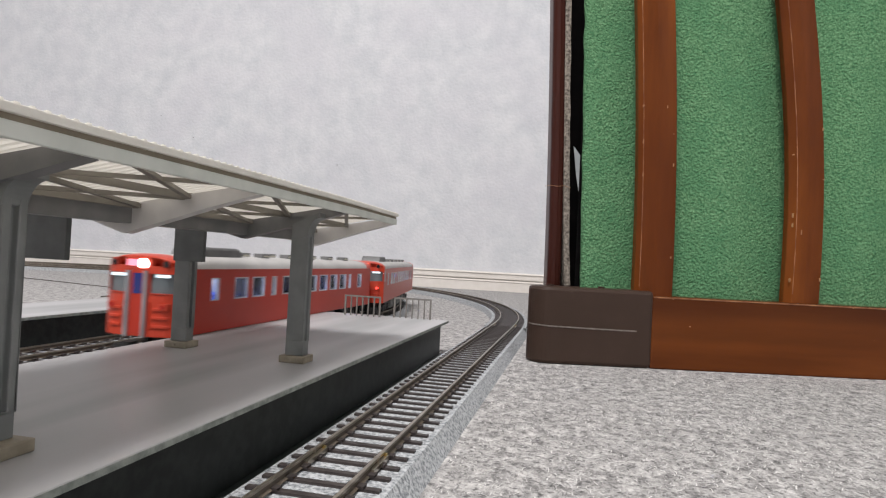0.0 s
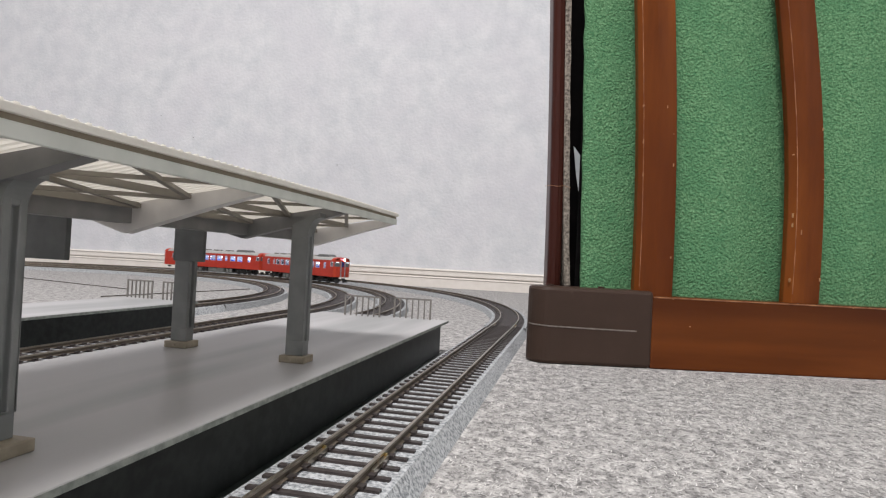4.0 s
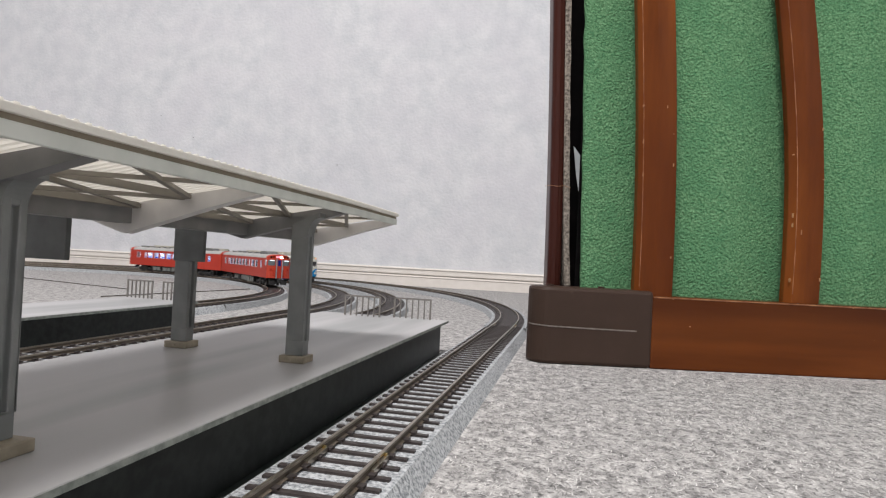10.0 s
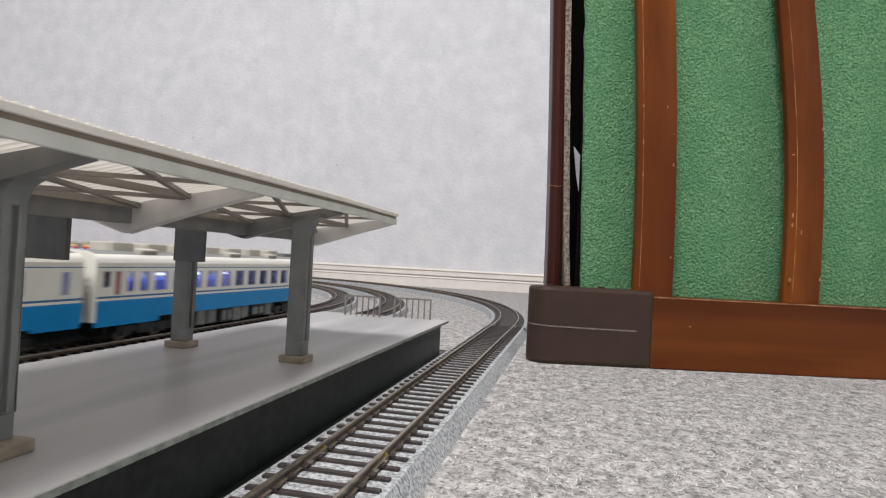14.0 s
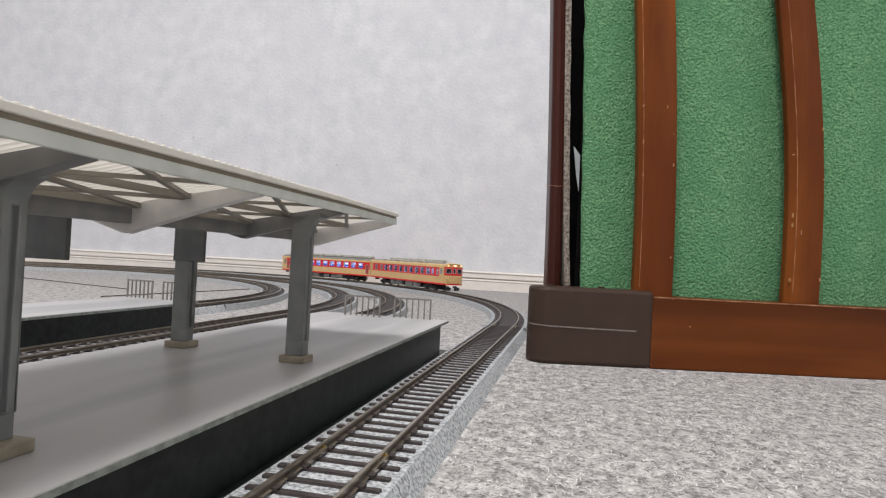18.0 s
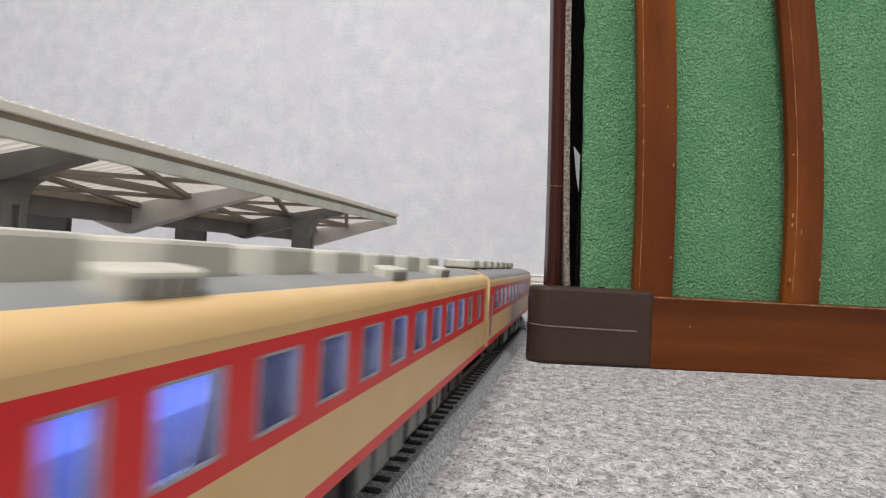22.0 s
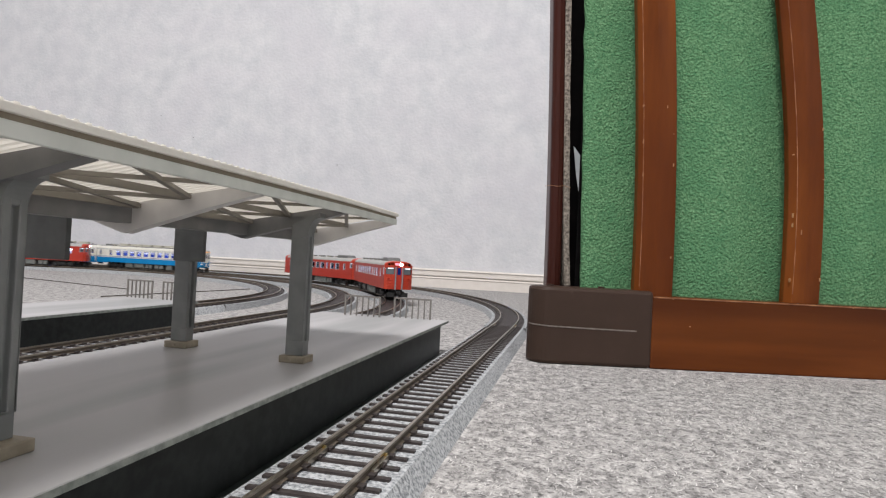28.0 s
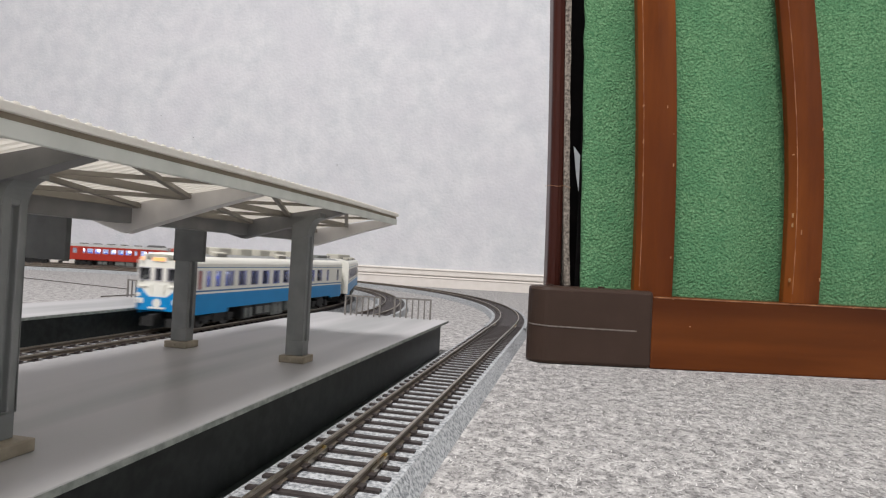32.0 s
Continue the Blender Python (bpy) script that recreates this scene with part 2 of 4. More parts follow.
# ---------------- mesh helpers (millimetres in, metres out) ----------------
class Solid:
    """Collects boxes, prisms and tubes into one mesh, with materials by index."""

    def __init__(self):
        self.v, self.f, self.m, self.mats, self.s = [], [], [], [], []

    def slot(self, material):
        if material not in self.mats:
            self.mats.append(material)
        return self.mats.index(material)

    def add(self, verts, faces, material, smooth=False):
        o = len(self.v)
        k = self.slot(material)
        self.v += [tuple(c * MM for c in p) for p in verts]
        for fc in faces:
            self.f.append(tuple(i + o for i in fc))
            self.m.append(k)
            self.s.append(smooth)
        return self

    def box(self, x0, x1, y0, y1, z0, z1, material, c=0.0):
        """A box; c chamfers its upright edges."""
        if c <= 0:
            p = [(x0, y0), (x1, y0), (x1, y1), (x0, y1)]
        else:
            p = [(x0 + c, y0), (x1 - c, y0), (x1, y0 + c), (x1, y1 - c), (x1 - c, y1), (x0 + c, y1), (x0, y1 - c), (x0, y0 + c)]
        return self.prism_z(p, z0, z1, material)

    def prism_z(self, p, z0, z1, material):
        n = len(p)
        vs = [(x, y, z0) for x, y in p] + [(x, y, z1) for x, y in p]
        fs = [tuple(range(n - 1, -1, -1)), tuple(range(n, 2 * n))] + [(i, (i + 1) % n, n + (i + 1) % n, n + i) for i in range(n)]
        return self.add(vs, fs, material)

    def prism_y(self, p, y0, y1, material, smooth=False, caps=True):
        """p: outline in (x, z), run along y."""
        n = len(p)
        vs = [(x, y0, z) for x, z in p] + [(x, y1, z) for x, z in p]
        fs = [(i, (i + 1) % n, n + (i + 1) % n, n + i) for i in range(n)]
        self.add(vs, fs, material, smooth)
        if caps:
            self.add(vs, [tuple(range(n - 1, -1, -1)), tuple(range(n, 2 * n))], material)
        return self

    def prism_x(self, p, x0, x1, material):
        """p: outline in (y, z), run along x."""
        n = len(p)
        vs = [(x0, y, z) for y, z in p] + [(x1, y, z) for y, z in p]
        fs = [tuple(range(n - 1, -1, -1)), tuple(range(n, 2 * n))] + [(i, (i + 1) % n, n + (i + 1) % n, n + i) for i in range(n)]
        return self.add(vs, fs, material)

    def bar(self, a, b, w, h, material):
        """A square bar between two points."""
        a, b = Vector(a), Vector(b)
        d = (b - a).normalized()
        up = Vector((0, 0, 1)) if abs(d.z) < 0.95 else Vector((1, 0, 0))
        s = d.cross(up).normalized() * (w / 2)
        u = s.cross(d).normalized() * (h / 2)
        vs = [tuple(q + i * s + j * u) for q in (a, b) for i, j in ((-1, -1), (1, -1), (1, 1), (-1, 1))]
        fs = [(3, 2, 1, 0), (4, 5, 6, 7), (0, 1, 5, 4), (1, 2, 6, 5), (2, 3, 7, 6), (3, 0, 4, 7)]
        return self.add(vs, fs, material)

    def disc(self, c, r, depth, axis, material, n=14):
        vs = []
        for k in (-depth / 2, depth / 2):
            for i in range(n):
                a = 2 * math.pi * i / n
                q = [r * math.cos(a), r * math.sin(a)]
                q.insert(axis, k)
                vs.append(tuple(c[j] + q[j] for j in range(3)))
        fs = [tuple(range(n)), tuple(range(n, 2 * n))] + [(i, (i + 1) % n, n + (i + 1) % n, n + i) for i in range(n)]
        return self.add(vs, fs, material)

    def sweep(self, pts, outline, material, closed=False, smooth=False):
        """An outline (offset to the right, height) carried along plan points ((x, y), heading)."""
        n = len(outline)
        vs = []
        for (x, y), (dx, dy) in pts:
            for o, z in outline:
                vs.append((x + dy * o, y - dx * o, z))
        fs = []
        for i in range(len(pts) - 1):
            for j in range(n if closed else n - 1):
                a, b = i * n + j, i * n + (j + 1) % n
                fs.append((a, b, b + n, a + n))
        return self.add(vs, fs, material, smooth)

    def mesh(self, name, weld=False):
        me = bpy.data.meshes.new(name)
        me.from_pydata(self.v, [], self.f)
        for m in self.mats:
            me.materials.append(m)
        me.polygons.foreach_set("material_index", self.m)
        me.polygons.foreach_set("use_smooth", self.s)
        bm = bmesh.new()
        bm.from_mesh(me)
        if weld:
            bmesh.ops.remove_doubles(bm, verts=bm.verts, dist=0.000002)
        bmesh.ops.recalc_face_normals(bm, faces=bm.faces)
        bm.to_mesh(me)
        bm.free()
        return me


def part(name, solid, parent=None, label="", bevel=0.0, weld=False):
    ob = new(name, solid.mesh(name, weld) if isinstance(solid, Solid) else solid)
    if parent:
        ob.parent = parent
    if label:
        ob["label"] = label
    if bevel:
        b = ob.modifiers.new("edge", "BEVEL")
        b.width = bevel * MM
        b.segments = 2
        b.limit_method = "ANGLE"
    return ob


def empty(name, x=0, y=0, z=0):
    e = new(name)
    e.empty_display_size = 0.01
    e.location = v3(x, y, z)
    return e


# ---------------- plan of the railway ----------------
# straight at x, far curve begins at y, radius, length of the whole loop
TRACKS = [(-55.3, 504.7, 743.1, 6000.0), (-179.5, 485.3, 655.0, 5266.0), (-240.0, 484.3, 598.0, 4910.4), (-343.1, 513.6, 503.8, 4330.0)]


def on_track(k, s):
    """Place and heading at s mm along the loop; s equals y on the platform straight."""
    x0, y0, r, loop = TRACKS[k]
    st = (loop - 2 * math.pi * r) / 2
    s = (s - (y0 - st)) % loop
    if s < st:
        return (x0, y0 - st + s), (0.0, 1.0)
    s -= st
    if s < math.pi * r:
        a = s / r
        return (x0 - r + r * math.cos(a), y0 + r * math.sin(a)), (-math.sin(a), math.cos(a))
    s -= math.pi * r
    if s < st:
        return (x0 - 2 * r, y0 - s), (0.0, -1.0)
    a = (s - st) / r
    return (x0 - r - r * math.cos(a), y0 - st - r * math.sin(a)), (math.sin(a), -math.cos(a))


# ---------------- the room ----------------
def wall_y(x):
    """Face of the far wall."""
    return 1281.0


def build_room():
    s = Solid()
    s.box(-2600, 1500, -2600, 1700, -60, 0, M_CARPET)
    tagged(part("floor", s), "light grey mottled needle-felt carpet", "floor", kind="structure")
    # far wall
    s = Solid()
    s.prism_z([(-2600, wall_y(-2600)), (1500, wall_y(1500)), (1500, wall_y(1500) + 120), (-2600, wall_y(-2600) + 120)], 0, 2300, M_PAPER)
    tagged(part("wall_north", s), "pale bluish-white textured wallpaper wall", "wall", kind="structure")
    for nm, x0, x1, y0, y1 in (("wall_west", -2720, -2600, -2720, 1500), ("wall_east", 1500, 1620, -2720, 1500), ("wall_south", -2600, 1500, -2720, -2600)):
        s = Solid()
        s.box(x0, x1, y0, y1, 0, 2300, M_PAPER)
        tagged(part(nm, s), "pale wallpaper wall of the room", "wall", kind="structure")
    s = Solid()
    s.box(-2720, 1620, -2720, 1700, 2300, 2400, M_CEIL)
    tagged(part("ceiling", s), "plain white ceiling", "ceiling", kind="structure")
    # baseboard: lower board, lip, shadow groove, upper board with a sloped top
    w = wall_y(0)
    outline = [(w, 0), (w - 8.6, 0), (w - 8.6, 19.8), (w - 10.4, 20.2), (w - 10.4, 21.0), (w - 7.2, 23.4), (w - 1, 23.4), (w - 1, 26.2),
               (w - 7, 26.2), (w - 7, 36.8), (w - 9.6, 37.4), (w - 9.6, 38.0), (w - 6, 40.8), (w, 40.8)]
    s = Solid().prism_x(outline, -2600, 1500, M_BASEB)
    tagged(part("baseboard", s), "cream grooved baseboard along the wall", "baseboard", kind="structure")
    for p, q in (((-1150, 841), (-575, 677)), ((-508, 560), (-486, 830))):
        d = Vector((q[0] - p[0], q[1] - p[1])).normalized() * 0.75
        s = Solid().prism_z([(p[0] - d.y, p[1] + d.x), (p[0] + d.y, p[1] - d.x), (q[0] + d.y, q[1] - d.x), (q[0] - d.y, q[1] + d.x)], -1.0, 1.1, M_BOARD)
        tagged(part("carpet_seam", s), "dark seam between carpet sheets", "seam", kind="structure")
    # ceiling lamp
    e = empty("ceiling_lamp", -220, -1000, 2284)
    s = Solid().disc((0, 0, 0), 460, 30, 2, M_CEIL, 40)
    part("housing", s, e)
    tagged(e, "round white ceiling lamp", "lamp")


build_room()


def build_carpet_fibres():
    """Loose curled fibres lying on the felt beside the outer track, in bunches of like direction."""
    rnd = random.Random(31)
    s = Solid()
    vs, fs = [], []
    for i in range(34000):
        x, y = rnd.uniform(-33, 330), 70 + 330 * rnd.random() ** 0.75
        if y > 362 + 0.24 * (x + 25):
            continue
        turn = rnd.gauss(0.25, 1.1) + 2.2 * noise.noise(Vector((x * 0.06, y * 0.06, 1.0)))
        ln, wd = rnd.uniform(1.2, 3.4), rnd.uniform(0.08, 0.20)
        top = rnd.uniform(0.08, 0.38)
        c, q = math.cos(turn), math.sin(turn)
        bend = rnd.uniform(-0.8, 0.8)
        o = len(vs)
        for k, h in ((-0.5, 0.02), (0.0, top), (0.5, 0.02)):
            bx = x + ln * k * c - bend * (0.25 - k * k) * 4 * q
            by = y + ln * k * q + bend * (0.25 - k * k) * 4 * c
            vs += [(bx - wd * q, by + wd * c, h), (bx + wd * q, by - wd * c, h + 0.06)]
        fs += [(o, o + 1, o + 3, o + 2), (o + 2, o + 3, o + 5, o + 4)]
    s.add(vs, fs, M_FIBRE)
    me = bpy.data.meshes.new("carpet_fibres")
    me.from_pydata(s.v, [], s.f)
    me.materials.append(M_FIBRE)
    ob = part("carpet_fibres", me, bpy.data.objects["floor"])
    tagged(ob, kind="stuff")


build_carpet_fibres()


# ---------------- tracks ----------------
def build_track(k):
    x0, y0, r, loop = TRACKS[k]
    e = empty("model_track")
    tagged(e, "grey ballasted model railway track curving across the carpet", "model track", "tracks of the layout")
    st = (loop - 2 * math.pi * r) / 2
    n = int(loop / 12)
    pts = [on_track(k, y0 - st + 0.001 + i * (loop - 0.002) / n) for i in range(n + 1)]
    bed = Solid()
    st0, arc = y0, math.pi * r
    straight_a = [on_track(k, st0 - st + 0.001 + i * (st - 0.002) / 24) for i in range(25)]
    far = [on_track(k, st0 + i * arc / 90) for i in range(91)]
    straight_b = [on_track(k, st0 + arc + i * st / 24) for i in range(25)]
    near = [on_track(k, st0 + arc + st + i * (arc - 0.002) / 90) for i in range(91)]
    for run in (straight_a, straight_b):
        bed.sweep(run, [(-20, 0.0), (-16.3, 6.0), (16.3, 6.0), (20, 0.0)], M_BALLAST)
    for run in (far, near):
        bed.sweep(run, [(-19.2, 0.0), (-17.6, 6.3), (-16.4, 6.5), (-15.4, 6.0), (15.4, 6.0), (16.4, 6.5), (17.6, 6.3), (19.2, 0.0)], M_BALLAST)
    part("ballast_bed", bed, e)
    for side in (-1, 1):
        c = side * 8.7
        web = Solid()
        web.sweep(pts, [(c - 1.1, 6.8), (c - 0.3, 7.2), (c - 0.3, 8.4), (c + 0.3, 8.4), (c + 0.3, 7.2), (c + 1.1, 6.8)], M_RAILWEB)
        web.sweep(pts, [(c - 0.45, 8.3), (c - 0.45, RAIL), (c + 0.45, RAIL), (c + 0.45, 8.3)], M_RAIL)
        part("rail", web, e)
    # sleepers: those on the visible straight and curve singly, the rest joined
    sl = Solid()
    sl.box(-14.6, 14.6, -0.95, 0.95, 5.4, 6.7, M_SLEEPER)
    for sd in (-8.7, 8.7):
        sl.box(sd - 2.2, sd + 2.2, -1.2, 1.2, 6.7, 7.3, M_SLEEPER)
    me = sl.mesh("sleeper")
    sc = Solid()
    sc.box(-14.2, 14.2, -1.5, 1.5, 5.2, 6.7, M_SLEEPER)
    for sd in (-8.7, 8.7):
        sc.box(sd - 2.2, sd + 2.2, -1.7, 1.7, 6.6, 7.2, M_SLEEPER)
    curved = sc.mesh("sleeper")
    rest = Solid()
    single = 170 if k == 0 else 110
    s = 40.0 if k == 0 else 150.0
    end = s + loop
    count = 0
    while s < end:
        straight = s < y0 or s > y0 + math.pi * r
        (x, y), (dx, dy) = on_track(k, s)
        if count < single:
            ob = new("sleeper", me if straight else curved)
            ob.parent = e
            ob.matrix_basis = Matrix.Translation(v3(x, y, 0)) @ Matrix.Rotation(math.atan2(-dx, dy), 4, "Z")
            count += 1
        else:
            q = []
            for a, b in ((-14.2, -1.4), (14.2, -1.4), (14.2, 1.4), (-14.2, 1.4)):
                q.append((x + dy * a + dx * b, y - dx * a + dy * b))
            rest.prism_z(q, 5.4, 6.7, M_SLEEPER)
        s += 7.55 if straight else 4.6
    ob = part("sleepers_beyond", rest, e)
    tagged(ob, kind="stuff")


for k in range(4):
    build_track(k)


def build_joiners():
    """Bright rail joiners where two lengths of the outer track meet."""
    for y in (145.0, 500.0):
        for x in (-8.7, 8.7):
            s = Solid().box(x - 1.5, x + 1.5, y - 6, y + 6, 6.7, 7.9, M_RAIL)
            s.box(x - 0.7, x + 0.7, y - 0.4, y + 0.4, 7.9, 9.03, M_RAIL)
            s.box(x + 0.4, x + 1.1, y + 4.6, y + 5.6, 7.9, 8.5, M_BRASS)
            ob = part("rail_joiner", s)
            ob.location = v3(TRACKS[0][0], 0, 0)
            tagged(ob, "small brass rail joiner on the track", "rail joiner", "rail joiners")


build_joiners()


# ---------------- platforms ----------------
def build_platform(x0, x1, y0, y1, top):
    e = empty("model_platform", (x0 + x1) / 2, (y0 + y1) / 2, 0)
    cx, cy = (x0 + x1) / 2, (y0 + y1) / 2
    a, b, l = x0 - cx, x1 - cx, (y1 - y0) / 2
    s = Solid().box(a, b, -l, l, top - 1.7, top, M_PLAT)
    part("deck", s, e, bevel=0.25)
    s = Solid()
    for q in (a - 0.15, b - 0.05):
        s.box(q, q + 0.2, -l, l, top - 1.6, top - 0.25, M_PLATEDGE)
    part("edge_strip", s, e, "grey-green rim of the deck")
    for q, d in ((a, -1), (b, 1)):
        x = sorted((q - d * 4.0, q - d * 2.0))
        part("side_wall", Solid().box(x[0], x[1], -l + 4, l - 13, 0.3, top - 1.7, M_PLATSIDE), e, "black side wall")
        x = sorted((q - d * 2.0, q + d * 2.0))
        part("foot_flange", Solid().box(x[0], x[1], -l + 4, l - 7, 0.2, 1.4, M_PLATSIDE), e)
    part("end_wall", Solid().box(a + 7, b - 7, l - 15, l - 13, 0.3, top - 1.7, M_PLATSIDE), e, "black end wall")
    part("end_wall", Solid().box(a + 7, b - 7, -l + 4, -l + 6, 0.3, top - 1.7, M_PLATSIDE), e)
    part("foot_plate", Solid().box(a + 4.2, b - 4.2, l - 13, l - 7.5, 0.0, 1.2, M_PLATSIDE), e)
    return e


PTOP = RAIL + 12.0
tagged(build_platform(-165.5, -78.0, -420, 378, PTOP), "grey plastic island platform with black sides", "model platform", "platforms")
tagged(build_platform(-321.0, -263.5, -420, 381, PTOP), "low grey plastic platform with black sides", "model platform", "platforms")


def build_fence(width, n):
    e = empty("platform_fence")
    for i in range(n):
        x = -width / 2 + i * width / (n - 1)
        w = 0.55 if i in (0, n - 1) else 0.38
        part("post", Solid().box(x - w, x + w, -0.4, 0.4, 0, 12.2, M_FENCE), e)
    part("top_rail", Solid().box(-width / 2 - 0.5, width / 2 + 0.5, -0.5, 0.5, 12.2, 13.2, M_FENCE), e)
    return tagged(e, "small grey plastic railing at the platform end", "railing", "platform railings")


f0 = build_fence(24.0, 7)
f0.matrix_basis = pose(-0.1330, 0.3665, PTOP * MM, 0, 0, -2)
copy_thing(f0, pose(-0.1013, 0.3735, PTOP * MM, 0, 0, 2))
f1 = build_fence(20.0, 7)
f1.matrix_basis = pose(-0.3083, 0.3760, PTOP * MM, 0, 0, 2)
copy_thing(f1, pose(-0.2790, 0.3765, PTOP * MM, 0, 0, 2))


# ---------------- platform canopy ----------------
CX = -120.5
HALF = 40.5
EDGE_Z, VALLEY_Z = RAIL + 68.0, RAIL + 60.0


def sag(y):
    """The thin roof edges hang a little towards the unsupported end."""
    return -0.8 * max(0.0, min(1.0, (200.0 - y) / 115.0))


def roof_z(dx, y=200.0):
    return VALLEY_Z + (EDGE_Z - VALLEY_Z + sag(y)) * abs(dx) / HALF


def edge_run(x0, x1, y0, y1, z0, z1, material):
    """A strip along the roof edge that follows its sag."""
    s = Solid()
    ys = [y0, 85.0, 123.0, 161.0, 200.0, y1]
    vs, fs = [], []
    for y in ys:
        q = sag(y)
        vs += [(x0, y, z0 + q), (x1, y, z0 + q), (x1, y, z1 + q), (x0, y, z1 + q)]
    for i in range(len(ys) - 1):
        fs += [(4 * i + j, 4 * i + (j + 1) % 4, 4 * i + 4 + (j + 1) % 4, 4 * i + 4 + j) for j in range(4)]
    m = 4 * (len(ys) - 1)
    return s.add(vs, fs + [(3, 2, 1, 0), (m, m + 1, m + 2, m + 3)], material)


def build_canopy():
    e = empty("platform_canopy", CX, 0, 0)
    y0, y1 = -260.0, 258.0
    # corrugated sheets, one for each wing
    for sgn in (-1, 1):
        s = Solid()
        pit = 2.6
        n = int((y1 - y0) / pit)
        vs, fs = [], []
        prof = [(0.0, 0.0), (0.3, 0.0), (0.42, 0.5), (0.74, 0.5), (0.86, 0.0)]
        ys = []
        for i in range(n):
            for f, h in prof:
                ys.append((y0 + (i + f) * pit, h))
        ys.append((y0 + n * pit, 0.0))
        m = len(ys)
        for y, h in ys:
            for dx, base in ((0.8, 0), (HALF + 1.2, 0)):
                z = roof_z(dx, y) + 2.35 + h
                vs.append((sgn * dx, y, z))
            for dx in (HALF + 1.2, 0.8):
                vs.append((sgn * dx, y, roof_z(dx, y) + 2.0 + h * 0.7))
        for i in range(m - 1):
            a = i * 4
            for j in range(4):
                fs.append((a + j, a + (j + 1) % 4, a + 4 + (j + 1) % 4, a + 4 + j))
        fs += [(0, 1, 2, 3), tuple((m - 1) * 4 + j for j in (3, 2, 1, 0))]
        s.add(vs, fs, M_SHEET)
        part("roof_sheet", s, e, "cream corrugated roof sheet")
        # edge boards
        a, b = sorted((sgn * (HALF - 0.6), sgn * (HALF + 0.7)))
        s = edge_run(a, b, y0, y1 - 0.3, EDGE_Z - 2.3, EDGE_Z + 0.3, M_FASCIA)
        part("fascia", s, e, "pale grey-green edge board", bevel=0.25)
        # thin strip whose brown paints in the groove's shade
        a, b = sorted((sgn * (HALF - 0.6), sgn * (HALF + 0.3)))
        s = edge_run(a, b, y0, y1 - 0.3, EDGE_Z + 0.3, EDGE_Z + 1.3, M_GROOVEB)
        part("groove_strip", s, e, "brown strip painted as the groove's shade")
        a, b = sorted((sgn * (HALF - 0.6), sgn * (HALF + 1.3)))
        s = edge_run(a, b, y0, y1, EDGE_Z + 1.3, EDGE_Z + 2.8, M_ROOF)
        part("roof_edge", s, e, "cream roof edge strip", bevel=0.2)
        # purlins
        for dx in (3.6, 18.5):
            s = Solid().box(sgn * dx - 0.6, sgn * dx + 0.6, y0, y1, roof_z(dx) - 0.2, roof_z(dx) + 1.6, M_PURLIN)
            part("purlin", s, e)
    part("valley_beam", Solid().box(-2.4, 2.4, y0, y1, VALLEY_Z - 3.6, VALLEY_Z + 1.0, M_FRAME), e)
    # frames across, at 56 mm; every second one stands on two columns
    for i, y in enumerate((-248.0, -192.0, -136.0, -80.0, -24.0, 30.0, 85.0, 141.0, 200.0, 256.0)):
        columned = i in (0, 2, 4, 6, 8)
        material = M_FRAME if columned else M_FRAMELT
        for sgn in (-1, 1):
            s = Solid()
            tip = RAIL + (55.0 if columned else 53.6)
            pr = [(0, VALLEY_Z + 1.5), (sgn * (HALF - 1), EDGE_Z + 0.6 + sag(y)), (sgn * (HALF - 1), EDGE_Z - 2.4 + sag(y)), (sgn * 26, RAIL + 61.7 + 0.5 * sag(y)), (0, tip)]
            s.prism_y(pr, y - 1.8, y + 1.8, material)
            part("cross_beam", s, e, bevel=0.2)
        if columned:
            for sgn in (-1, 1):
                x = sgn * 26.2 - (6.9 if i == 6 else 0.9)
                yc = y + (4.5 if sgn < 0 else -3.5) * (1 if i == 8 else 0) + (2.0 if i == 6 else 0.0)
                col = Solid()
                # H section: plain faces along the platform, grooves on the sides
                top = RAIL + 60.5
                prof = [(-3.3, -2.4), (3.3, -2.4), (3.3, -0.8), (2.0, -0.6), (2.0, 0.6), (3.3, 0.8), (3.3, 2.4), (-3.3, 2.4), (-3.3, 0.8), (-2.0, 0.6), (-2.0, -0.6), (-3.3, -0.8)]
                col.prism_z([(x + a, yc + b) for a, b in prof], PTOP + 7.4, top, M_COLUMN)
                col.box(x - 3.3, x + 3.3, yc - 2.4, yc + 2.4, PTOP + 2.5, PTOP + 7.4, M_COLUMN)
                part("column", col, e, bevel=0.25, weld=True)
                # small rounded knee between column and arm
                ox, foot = x + sgn * 3.1, RAIL + 56.6
                end = RAIL + 55.0 + 6.7 * abs(ox + sgn * 4.2) / 26 + 0.5 * sag(y)
                kn = []
                for j in range(9):
                    a = math.pi / 2 * j / 8
                    kn.append((ox + sgn * 4.2 * (1 - math.cos(a)), foot + (end - foot) * math.sin(a)))
                kn += [(ox + sgn * 4.2, end + 2.0), (x - sgn * 2.6, RAIL + 61.0), (x - sgn * 2.6, RAIL + 55)]
                part("knee", Solid().prism_y(kn, yc - 2.6, yc + 2.6, M_COLUMN), e, bevel=0.3)
                base = Solid().box(x - 4.8, x + (6.6 if i == 6 else 4.7), yc - 4.0, yc + 4.0, PTOP, PTOP + 2.5, M_TAN)
                bb = part("base_block", base, e, "tan plastic column base", bevel=0.3)
                part("peg", Solid().disc((x - 0.5, yc - 4.1, PTOP + 1.2), 0.5, 0.6, 1, M_TAN, 8), bb)
